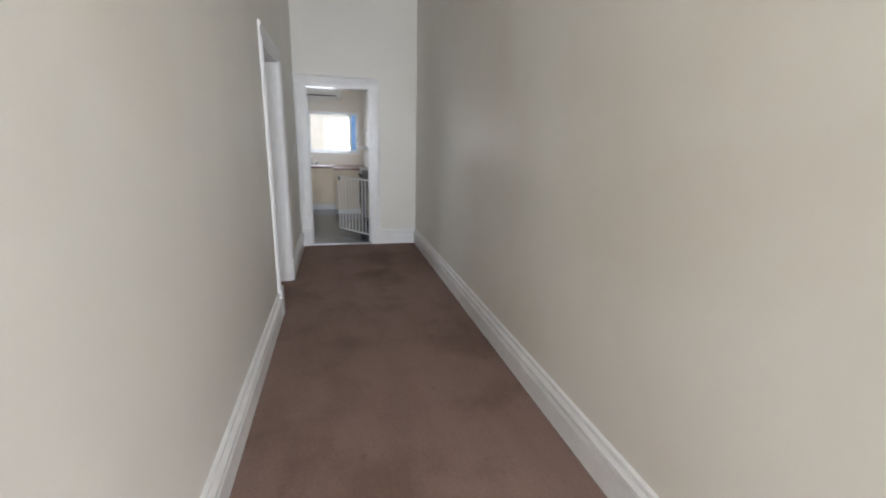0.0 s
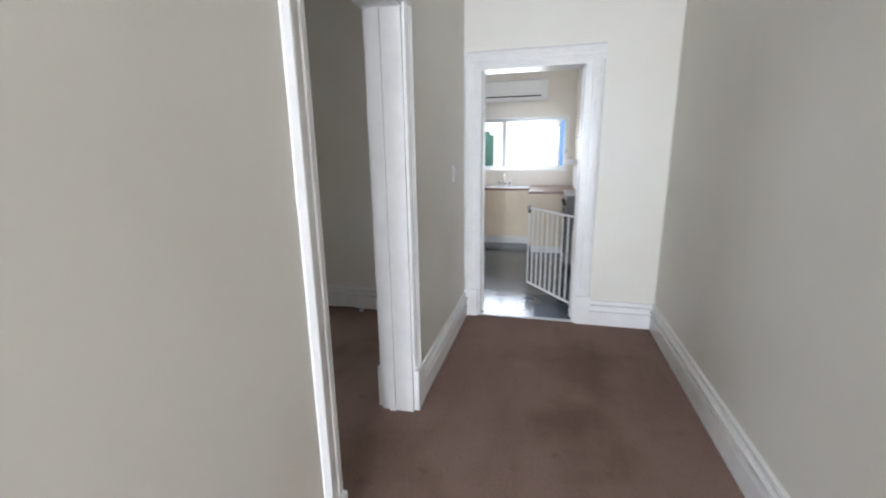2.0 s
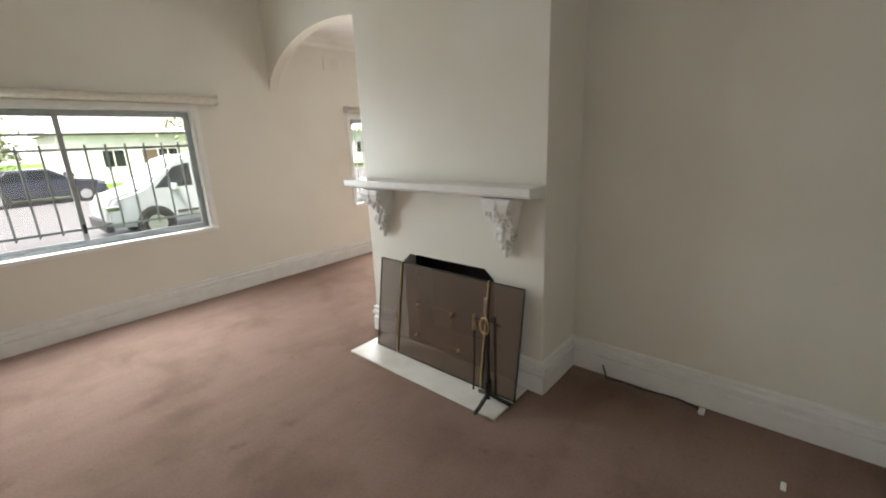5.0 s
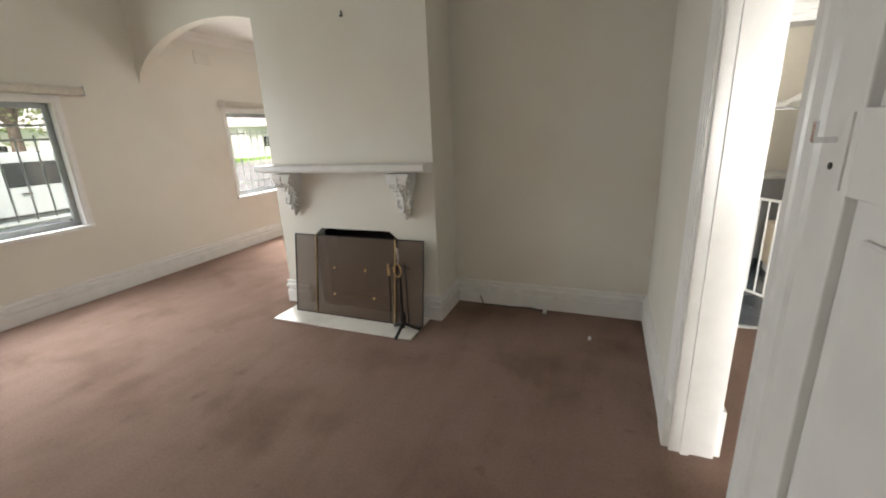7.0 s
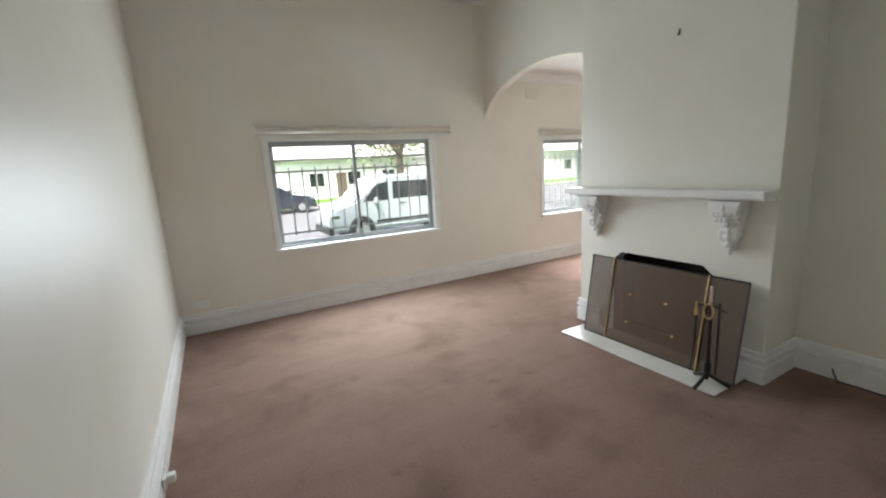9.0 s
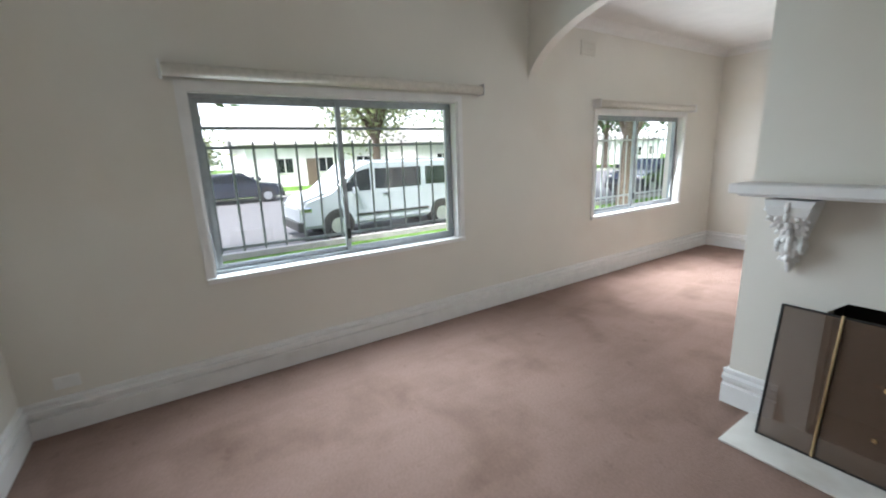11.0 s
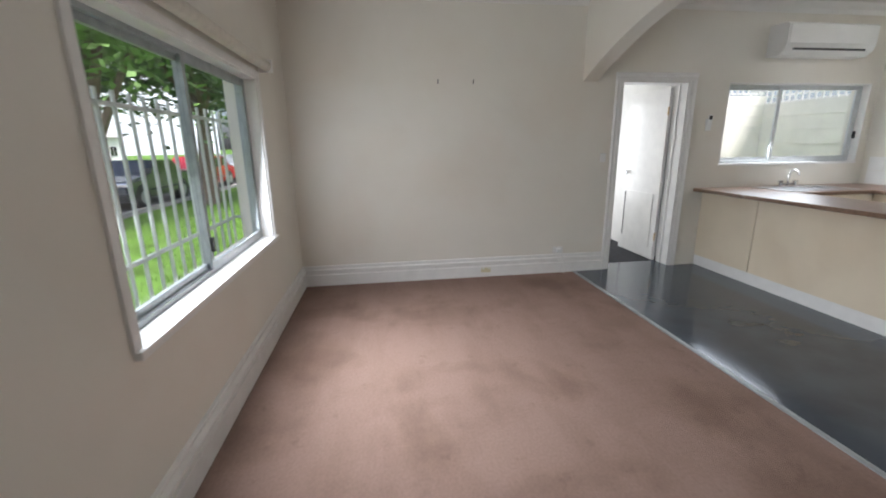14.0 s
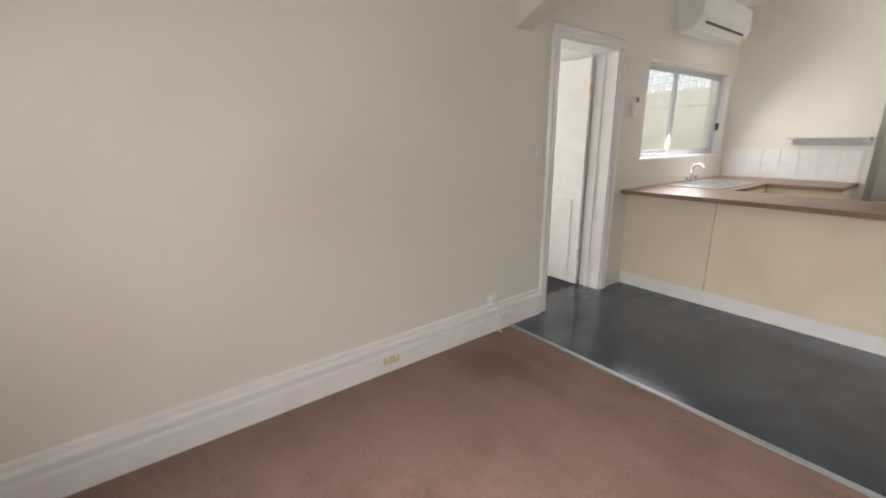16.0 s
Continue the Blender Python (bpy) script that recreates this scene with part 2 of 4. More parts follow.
def sweep(bm, profile, p0, p1, out, up=(0, 0, 1)):
    """A moulding profile of (proud, along-up) swept from p0 to p1."""
    p0, p1, out, up = Vector(p0), Vector(p1), Vector(out), Vector(up)
    lo = [bm.verts.new(p0 + out * u + up * v) for u, v in profile]
    hi = [bm.verts.new(p1 + out * u + up * v) for u, v in profile]
    n = len(profile)
    fs = [bm.faces.new(lo), bm.faces.new(hi[::-1])]
    for i in range(n):
        j = (i + 1) % n
        fs.append(bm.faces.new((lo[j], lo[i], hi[i], hi[j])))
    bmesh.ops.recalc_face_normals(bm, faces=fs)
    return bm


def mesh_object(name, bm, material, smooth=False):
    me = bpy.data.meshes.new(name)
    bm.to_mesh(me)
    bm.free()
    me.materials.append(material)
    if smooth:
        for p in me.polygons:
            p.use_smooth = True
    return new(name, me)


def root_of(ob):
    while ob.parent:
        ob = ob.parent
    return ob


def part(name, bm, material, parent, label="", smooth=False):
    bm.transform(Matrix.Translation(-root_of(parent).location))
    ob = mesh_object(name, bm, material, smooth)
    ob.parent = parent
    return tagged(ob, label) if label else ob


def thing(name, loc, label, category, group="", kind=""):
    e = new(name)
    e.location = loc
    e.empty_display_size = 0.1
    return tagged(e, label, category, group, kind)


def structure(name, bm, material, label, category, smooth=False):
    return tagged(mesh_object(name, bm, material, smooth), label, category, "", "structure")


def wall_x(name, x0, x1, y0, y1, z1, holes, label, z0=0.0, material=None):
    """A wall that runs along y, with holes (ya, yb, za, zb)."""
    bm = bmesh.new()
    y = y0
    for ya, yb, za, zb in sorted(holes):
        box(bm, x0, x1, y, ya, z0, z1)
        if za > z0:
            box(bm, x0, x1, ya, yb, z0, za)
        box(bm, x0, x1, ya, yb, zb, z1)
        y = yb
    box(bm, x0, x1, y, y1, z0, z1)
    return structure(name, bm, material or M_WALL, label, "wall")


def wall_y(name, y0, y1, x0, x1, z1, holes, label, z0=0.0, material=None):
    bm = bmesh.new()
    x = x0
    for xa, xb, za, zb in sorted(holes):
        box(bm, x, xa, y0, y1, z0, z1)
        if za > z0:
            box(bm, xa, xb, y0, y1, z0, za)
        box(bm, xa, xb, y0, y1, zb, z1)
        x = xb
    box(bm, x, x1, y0, y1, z0, z1)
    return structure(name, bm, material or M_WALL, label, "wall")


# ---- structure ----
GZ = -0.45
LIV_E, LIV_S, REC_N = -0.18, 1.285, 5.108
WEST, NORTH, WALL_N, ARCH_N = -5.255, 8.795, 5.36, 5.17
BR_W, BR_E, BR_S = -3.225, -1.722, 4.667
KIT_E = 1.06
H_OLD, H_NEW = 3.5, 2.72
DOOR_S, DOOR_N, HEAD = 2.872, 3.70, 2.05

wall_x("wall_hall_west", LIV_E, 0.0, -8.0, REC_N, H_OLD, [(DOOR_S, DOOR_N, 0, HEAD)], "cream painted plaster hall wall with a doorway")
# this wall's doorway is invented, out of view, to hold the fill lamp
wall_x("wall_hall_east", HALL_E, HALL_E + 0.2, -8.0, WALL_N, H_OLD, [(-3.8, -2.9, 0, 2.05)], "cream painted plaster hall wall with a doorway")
wall_y("wall_hall_south", -8.2, -8.0, LIV_E, HALL_E + 0.2, H_OLD, [(0.2, 1.3, 0, 2.95)], "cream hall wall with the front doorway")
wall_y("wall_middle", REC_N, 5.25, BR_E, 0.0, H_OLD, [], "cream plaster wall beside the chimney breast")
wall_y("wall_hall_end", HALL_END, WALL_N, 0.0, HALL_E, H_OLD, [(0.115, 0.925, 0, 2.04)], "cream wall at the end of the hall with a doorway")
wall_y("wall_living_south", LIV_S - 0.2, LIV_S, WEST, LIV_E, H_OLD, [], "cream plaster wall of the front room")
wall_x("wall_west", WEST - 0.22, WEST, LIV_S - 0.2, NORTH + 0.2, H_OLD,
       [(2.3, 4.25, 0.735, 1.895), (6.095, 7.9, 0.715, 1.845)], "cream outer wall with two sliding windows")
wall_y("wall_north", NORTH, NORTH + 0.2, WEST, KIT_E + 0.2, H_OLD,
       [(-1.99, -1.24, 0, 1.975), (-0.79, 0.96, 1.125, 1.96)], "cream outer wall with back door and kitchen window")
wall_x("wall_kitchen_east", KIT_E, KIT_E + 0.7, 7.58, NORTH, H_OLD, [], "cream kitchen wall")
wall_x("wall_stove_recess", 1.53, 1.73, WALL_N, 7.58, H_OLD, [], "cream wall behind the stove")


def arch_wall(name, axis, a, b, u0, u1, s0, s1, spring, rise, top, power, label):
    """A wall from u0 to u1 under which an arch between s0 and s1 opens."""
    c, r = (s0 + s1) / 2, (s1 - s0) / 2
    pts = []
    n = 40
    for i in range(n + 1):
        u = min(c + r * math.cos(math.pi * (1 - i / n)), u1)
        k = max(0.0, 1 - ((u - c) / r) ** 2) ** 0.5
        pts.append((u, spring + rise * k ** power))
        if u >= u1:
            break
    pts += [(u1, top), (u0, top)]
    return structure(name, prism(bmesh.new(), pts, axis, a, b), M_WALL, label, "wall")


arch_wall("wall_arch_1", "y", REC_N - 0.04, ARCH_N, WEST, BR_W, WEST, -2.98, 2.09, 0.5, H_OLD, 1.2, "cream plaster archway between the two rooms")
arch_wall("wall_arch_2", "x", -2.41, -2.26, ARCH_N, NORTH, ARCH_N, NORTH, 1.96, 0.43, H_OLD, 2, "cream plaster archway between dining room and kitchen")

# chimney breast with a chamfered fire opening
FX0, FX1, FZ = -2.86, -2.06, 0.72
bm = bmesh.new()
prism(bm, [(BR_W, 0), (FX0, 0), (FX0, FZ - 0.06), (FX0 + 0.07, FZ), (FX1 - 0.07, FZ), (FX1, FZ - 0.06), (FX1, 0), (BR_E, 0), (BR_E, H_OLD), (BR_W, H_OLD)], "y", BR_S, BR_S + 0.12)
box(bm, BR_W, FX0 - 0.05, BR_S + 0.12, ARCH_N, 0, H_OLD)
box(bm, FX1 + 0.05, BR_E, BR_S + 0.12, ARCH_N, 0, H_OLD)
box(bm, FX0 - 0.05, FX1 + 0.05, BR_S + 0.12, ARCH_N, FZ + 0.05, H_OLD)
box(bm, FX0 - 0.05, FX1 + 0.05, ARCH_N - 0.03, ARCH_N, 0, FZ + 0.05)
structure("chimney_breast", bm, M_WALL, "cream plastered chimney breast with an open fireplace", "chimney breast")
bm = bmesh.new()
box(bm, FX0 - 0.045, FX1 + 0.045, ARCH_N - 0.2, ARCH_N - 0.034, 0, FZ + 0.04)
box(bm, FX0 - 0.045, FX0 - 0.002, BR_S + 0.13, ARCH_N - 0.2, 0, FZ + 0.04)
box(bm, FX1 + 0.002, FX1 + 0.045, BR_S + 0.13, ARCH_N - 0.2, 0, FZ + 0.04)
box(bm, FX0, FX1, BR_S + 0.13, ARCH_N - 0.2, FZ, FZ + 0.04)
box(bm, FX0, FX1, BR_S + 0.004, ARCH_N - 0.2, 0.001, 0.016)
structure("firebox", bm, M_SOOT, "sooty black brick firebox", "fireplace")

# floors and ceilings
structure("floor_hall", bx(0, HALL_E, -8.2, HALL_END + 0.02, -0.2, 0), M_CARPET, "worn brown carpet in the hall", "floor")
bm = bx(WEST, LIV_E, LIV_S, REC_N, -0.2, 0)
box(bm, LIV_E, 0, DOOR_S, DOOR_N, -0.2, 0)
structure("floor_living", bm, M_CARPET, "worn brown carpet with faint stains", "floor")
structure("floor_dining", bx(WEST, -2.39, REC_N, NORTH, -0.2, 0), M_CARPET, "worn brown carpet in the dining room", "floor")
bm = bx(-2.39, 1.53, ARCH_N, NORTH, -0.2, 0.004)
box(bm, -1.99, -1.24, NORTH, NORTH + 0.2, -0.2, 0.004)
box(bm, 0.115, 0.925, HALL_END + 0.02, ARCH_N, -0.2, 0.004)
structure("floor_kitchen", bm, M_VINYL, "glossy dark grey vinyl kitchen floor", "floor")
structure("ceiling_hall", bx(LIV_E, HALL_E + 0.2, -8.2, WALL_N, H_OLD, H_OLD + 0.2), M_CEIL, "white hall ceiling", "ceiling")
structure("ceiling_living", bx(WEST - 0.22, LIV_E, LIV_S - 0.2, WALL_N, H_OLD, H_OLD + 0.2), M_CEIL, "white plaster ceiling", "ceiling")
structure("ceiling_dining", bx(WEST, 1.53, ARCH_N, NORTH, H_NEW, H_NEW + 0.2), M_CEIL, "white low ceiling over dining room and kitchen", "ceiling")
bm = bmesh.new()
box(bm, -2.405, -2.375, ARCH_N, NORTH - 0.02, 0.0, 0.009)
structure("trim_carpet_edge", bm, M_ALU, "worn metal strip between carpet and vinyl", "trim")
structure("trim_kitchen_sill", bx(0.115, 0.925, HALL_END + 0.0, HALL_END + 0.035, 0.0, 0.009), M_ALU_L, "silver metal threshold strip", "trim")

SKIRT = [(0, 0), (0.025, 0), (0.025, 0.11), (0.007, 0.118), (0.007, 0.138), (0.031, 0.146), (0.031, 0.166), (0.007, 0.174), (0.007, 0.187), (0.018, 0.192), (0.016, 0.204), (0.006, 0.208), (0, 0.208)]


def skirting(p0, p1, out):
    ob = mesh_object("baseboard", sweep(bmesh.new(), SKIRT, p0, p1, out), M_TRIM)
    return tagged(ob, "glossy white stepped timber skirting board", "baseboard", "skirting boards", "structure")


skirting((0, -8.0, 0), (0, DOOR_S - 0.108, 0), (1, 0, 0))
skirting((0, DOOR_N + 0.108, 0), (0, HALL_END, 0), (1, 0, 0))
skirting((HALL_E, -8.0, 0), (HALL_E, -3.8, 0), (-1, 0, 0))
skirting((HALL_E, -2.9, 0), (HALL_E, HALL_END, 0), (-1, 0, 0))
skirting((1.045, HALL_END, 0), (HALL_E, HALL_END, 0), (0, -1, 0))
skirting((WEST, LIV_S, 0), (WEST, NORTH, 0), (1, 0, 0))
skirting((WEST, LIV_S, 0), (LIV_E, LIV_S, 0), (0, 1, 0))
skirting((WEST, NORTH, 0), (-2.07, NORTH, 0), (0, -1, 0))
skirting((BR_E, REC_N, 0), (LIV_E, REC_N, 0), (0, -1, 0))
skirting((BR_E, BR_S, 0), (BR_E, REC_N, 0), (1, 0, 0))
skirting((BR_W, BR_S, 0), (BR_W, ARCH_N, 0), (-1, 0, 0))
skirting((BR_W - 0.022, BR_S, 0), (FX0 - 0.13, BR_S, 0), (0, -1, 0))
skirting((FX1 + 0.13, BR_S, 0), (BR_E + 0.022, BR_S, 0), (0, -1, 0))
skirting((LIV_E, DOOR_N + 0.16, 0), (LIV_E, REC_N, 0), (-1, 0, 0))
skirting((LIV_E, LIV_S, 0), (LIV_E, DOOR_S - 0.16, 0), (-1, 0, 0))
skirting((BR_W - 0.022, ARCH_N, 0), (-2.39, ARCH_N, 0), (0, 1, 0))

# cornices
COVE = [(0, 0), (0.09, 0), (0.07, -0.02), (0.03, -0.05), (0.012, -0.09), (0, -0.09)]
bm = bmesh.new()
for a, b, o in (((WEST, ARCH_N, H_NEW), (WEST, NORTH, H_NEW), (1, 0, 0)), ((WEST, NORTH, H_NEW), (-2.41, NORTH, H_NEW), (0, -1, 0)),
                ((-2.26, NORTH, H_NEW), (KIT_E, NORTH, H_NEW), (0, -1, 0)), ((KIT_E, 7.58, H_NEW), (KIT_E, NORTH, H_NEW), (-1, 0, 0))):
    sweep(bm, COVE, a, b, o)
structure("trim_cornice", bm, M_CEIL, "white plaster cove cornice", "trim")

# architraves: width runs along v
ARCHI = [(0, 0), (0.02, 0), (0.02, 0.018), (0.026, 0.022), (0.026, 0.036), (0.018, 0.042), (0.018, 0.062), (0.026, 0.068), (0.026, 0.082), (0.034, 0.09), (0.038, 0.098), (0.036, 0.108), (0.012, 0.125), (0, 0.125)]


def doorway(name, centre, along, out, half, head, wide, label, depth, blocks=True, left=True):
    """Casing, plinth blocks and lining of a doorway; along and out are unit axes."""
    c, al, o = Vector(centre), Vector(along), Vector(out)
    e = thing(name, centre, label, "door frame", "", "structure")
    k = wide / 0.125
    prof = [(u * 0.6, v * k) for u, v in ARCHI]
    for s in (-1, 1):
        base = c + al * s * half
        z0 = 0.24 if blocks else 0
        part("casing", sweep(bmesh.new(), prof, base + Vector((0, 0, z0)), base + Vector((0, 0, head)), o, al * s), M_TRIM, e)
        if blocks:
            a, b = base + o * 0.0, base + al * s * (wide + 0.006) + o * 0.03
            part("plinth_block", bx(min(a.x, b.x), max(a.x, b.x), min(a.y, b.y), max(a.y, b.y), 0, 0.24, bevel=0.004), M_TRIM, e)
    part("head_casing", sweep(bmesh.new(), prof, c - al * (half + wide) + Vector((0, 0, head)), c + al * (half + wide) + Vector((0, 0, head)), o), M_TRIM, e)
    if depth:
        for s in (-1, 1):
            a = c + al * s * half
            b = c + al * s * (half - 0.02) - o * depth
            part("jamb", bx(min(a.x, b.x), max(a.x, b.x), min(a.y, b.y), max(a.y, b.y), 0, head, bevel=0.002), M_TRIM, e)
            a = c + al * s * (half - 0.02) - o * depth * 0.55
            b = c + al * s * (half - 0.032) - o * (depth * 0.55 + 0.035)
            part("door_stop", bx(min(a.x, b.x), max(a.x, b.x), min(a.y, b.y), max(a.y, b.y), 0, head - 0.02), M_TRIM, e)
        a, b = c - al * (half - 0.02), c + al * (half - 0.02) - o * depth
        part("head_jamb", bx(min(a.x, b.x), max(a.x, b.x), min(a.y, b.y), max(a.y, b.y), head - 0.02, head), M_TRIM, e)
    return e


doorway("door_frame_1", (0.0, (DOOR_S + DOOR_N) / 2, 0), (0, 1, 0), (1, 0, 0), (DOOR_N - DOOR_S) / 2, HEAD, 0.1, "glossy white moulded door frame of the front room", 0.18)
doorway("door_frame_2", (LIV_E, (DOOR_S + DOOR_N) / 2, 0), (0, 1, 0), (-1, 0, 0), (DOOR_N - DOOR_S) / 2, HEAD, 0.14, "glossy white moulded door frame inside the front room", 0)
doorway("door_frame_3", (0.52, HALL_END, 0), (1, 0, 0), (0, -1, 0), 0.405, 2.04, 0.115, "glossy white moulded frame of the kitchen doorway", 0.2)
doorway("door_frame_4", (-1.615, NORTH, 0), (1, 0, 0), (0, -1, 0), 0.375, 1.975, 0.075, "white painted back door frame", 0.2, blocks=False)

# ---- windows ----


def sliding_window_x(name, xw, y0, y1, z0, z1, mull, label, grille, blind):
    """An aluminium sliding window in a wall whose inner face is at xw, looking out to -x."""
    e = thing(name, (xw, (y0 + y1) / 2, z0), label, "window", "", "structure")
    g = xw - 0.1
    for nm, a in (("window_frame", (g - 0.04, g + 0.02, y0, y1, z0, z0 + 0.028)), ("window_frame", (g - 0.04, g + 0.02, y0, y1, z1 - 0.04, z1)),
                  ("window_frame", (g - 0.04, g + 0.02, y0, y0 + 0.035, z0 + 0.028, z1 - 0.04)), ("window_frame", (g - 0.04, g + 0.02, y1 - 0.035, y1, z0 + 0.028, z1 - 0.04))):
        part(nm, bx(*a, bevel=0.003), M_ALU, e)
    for a, b, dx in ((y0 + 0.035, mull + 0.02, -0.012), (mull - 0.02, y1 - 0.035, 0.012)):
        s = part("sash", bx(g + dx - 0.01, g + dx + 0.01, a, b, z0 + 0.028, z0 + 0.06), M_ALU, e)
        part("stile", bx(g + dx - 0.01, g + dx + 0.01, a, a + 0.035, z0 + 0.06, z1 - 0.07), M_ALU, s)
        part("stile", bx(g + dx - 0.01, g + dx + 0.01, b - 0.035, b, z0 + 0.06, z1 - 0.07), M_ALU, s)
        part("top_rail", bx(g + dx - 0.01, g + dx + 0.01, a, b, z1 - 0.07, z1 - 0.04), M_ALU, s)
        p = part("pane", bx(g + dx - 0.002, g + dx + 0.002, a + 0.035, b - 0.035, z0 + 0.06, z1 - 0.07), M_GLASS, s)
        p.visible_shadow = False
    part("latch", bx(g + 0.022, g + 0.04, mull - 0.012, mull + 0.012, z0 + 0.12, z0 + 0.2, bevel=0.003), M_DARK, e)
    # timber lining and thin trim
    t = 0.018
    part("window_sill", bx(g + 0.02, xw + 0.03, y0 - 0.04, y1 + 0.04, z0 - 0.03, z0 + 0.004, bevel=0.004), M_TRIM, e)
    part("lining", bx(g + 0.02, xw, y0, y0 + t, z0 + 0.004, z1), M_TRIM, e)
    part("lining", bx(g + 0.02, xw, y1 - t, y1, z0 + 0.004, z1), M_TRIM, e)
    part("lining", bx(g + 0.02, xw, y0 + t, y1 - t, z1 - t, z1), M_TRIM, e)
    part("trim_strip", bx(xw, xw + 0.012, y0 - 0.045, y0, z0 + 0.004, z1 + 0.04), M_TRIM, e)
    part("trim_strip", bx(xw, xw + 0.012, y1, y1 + 0.045, z0 + 0.004, z1 + 0.04), M_TRIM, e)
    part("trim_strip", bx(xw, xw + 0.012, y0, y1, z1, z1 + 0.04), M_TRIM, e)
    b = thing("roller_blind", (xw + 0.05, (y0 + y1) / 2, z1), "rolled-up cream roller blind above the window", "blind", "roller blinds")
    part("roll", cy((xw + 0.055, blind[0], z1 + 0.085), (xw + 0.055, blind[1], z1 + 0.085), 0.036, n=20), M_BLIND, b, smooth=True)
    for y in blind:
        part("bracket", bx(xw, xw + 0.1, y - 0.006, y + 0.006, z1 + 0.041, z1 + 0.13, bevel=0.003), M_TRIM, b)
    # steel security bars outside
    e2 = thing("window_grille", (xw - 0.3, (y0 + y1) / 2, z0), "grey painted steel security bars outside the window", "window bars", "window grilles")
    gx = xw - 0.3
    for z in grille[0]:
        part("rail", bx(gx - 0.008, gx + 0.008, y0 - 0.12, y1 + 0.12, z - 0.01, z + 0.01), grille[3], e2)
    n = grille[2]
    for y in (y0 - 0.1, y1 + 0.1):
        for z in (grille[0][0], grille[0][1]):
            part("wall_bracket", bx(gx - 0.008, xw - 0.2195, y - 0.012, y + 0.012, z - 0.009, z + 0.009), grille[3], e2)
    for i in range(n):
        y = y0 - 0.06 + (y1 - y0 + 0.12) * i / (n - 1)
        part("bar", cy((gx + 0.004, y, grille[1][0]), (gx + 0.004, y, grille[1][1]), 0.009, n=6), grille[3], e2)
    return e


M_BAR = mat("grey_bar_paint", (0.2, 0.22, 0.22), 0.5, vary=0.1)
M_BARW = mat("white_bar_paint", (0.62, 0.66, 0.64), 0.5, vary=0.06)
sliding_window_x("window_1", WEST, 2.3, 4.25, 0.735, 1.895, 3.25, "aluminium sliding window onto the street", ((0.86, 1.56, 1.69), (0.83, 1.6), 15, M_BAR), (2.2, 4.47))
sliding_window_x("window_2", WEST, 6.095, 7.9, 0.715, 1.845, 6.97, "aluminium sliding window beside the lawn", ((0.86, 1.56), (0.6, 1.62), 17, M_BARW), (6.03, 7.99))

KW = (-0.79, 0.96, 1.125, 1.96)
e = thing("window_3", (0.05, NORTH, KW[2]), "aluminium sliding window above the kitchen sink", "window", "", "structure")
gy = NORTH + 0.1
for a in ((KW[0], KW[1], gy - 0.02, gy + 0.04, KW[2], KW[2] + 0.035), (KW[0], KW[1], gy - 0.02, gy + 0.04, KW[3] - 0.035, KW[3]),
          (KW[0], KW[0] + 0.03, gy - 0.02, gy + 0.04, KW[2] + 0.035, KW[3] - 0.035), (KW[1] - 0.03, KW[1], gy - 0.02, gy + 0.04, KW[2] + 0.035, KW[3] - 0.035)):
    part("window_frame", bx(*a, bevel=0.003), M_ALU_L, e)
for a, b, dy in ((KW[0] + 0.03, -0.03, 0.022), (-0.09, KW[1] - 0.03, -0.002)):
    s = part("sash", bx(a, b, gy + dy - 0.01, gy + dy + 0.01, KW[2] + 0.035, KW[2] + 0.065), M_ALU_L, e)
    part("stile", bx(a, a + 0.035, gy + dy - 0.01, gy + dy + 0.01, KW[2] + 0.065, KW[3] - 0.06), M_ALU_L, s)
    part("stile", bx(b - 0.035, b, gy + dy - 0.01, gy + dy + 0.01, KW[2] + 0.065, KW[3] - 0.06), M_ALU_L, s)
    part("top_rail", bx(a, b, gy + dy - 0.01, gy + dy + 0.01, KW[3] - 0.06, KW[3] - 0.035), M_ALU_L, s)
    part("pane", bx(a + 0.035, b - 0.035, gy + dy - 0.002, gy + dy + 0.002, KW[2] + 0.065, KW[3] - 0.06), M_GLASS, s).visible_shadow = False
part("latch", bx(0.935, 0.955, gy - 0.05, gy - 0.022, 1.38, 1.46, bevel=0.003), M_DARK, e, "black latch")
part("window_sill", bx(KW[0], KW[1], NORTH - 0.01, gy - 0.02, KW[2] - 0.02, KW[2] + 0.003), M_TRIM, e)
part("lining", bx(KW[1] - 0.012, KW[1], NORTH, gy - 0.02, KW[2] + 0.003, KW[3]), M_TRIM, e)
part("lining", bx(KW[0], KW[0] + 0.012, NORTH, gy - 0.02, KW[2] + 0.003, KW[3]), M_TRIM, e)
part("lining", bx(KW[0] + 0.012, KW[1] - 0.012, NORTH, gy - 0.02, KW[3] - 0.012, KW[3]), M_TRIM, e)

# ---- back room behind the back door ----
bm = bmesh.new()
box(bm, -2.6, -2.5, NORTH + 0.2, 11.2, -0.2, 2.6)
box(bm, -1.15, -1.05, NORTH + 0.2, 11.2, -0.2, 2.6)
structure("wall_back_room_sides", bm, M_CEIL, "white painted walls of the back room", "wall")
wall_y("wall_back_room_north", 11.1, 11.2, -2.5, -1.15, 2.6, [(-2.4, -1.6, 0.0, 1.95)], "white wall with a bright back doorway", material=M_CEIL)
structure("floor_back_room", bx(-2.5, -1.15, NORTH + 0.2, 11.1, -0.2, 0.0), M_MAT, "dark grey matting on the back room floor", "floor")
structure("ceiling_back_room", bx(-2.6, -1.05, NORTH + 0.2, 11.2, 2.6, 2.7), M_CEIL, "white ceiling of the back room", "ceiling")
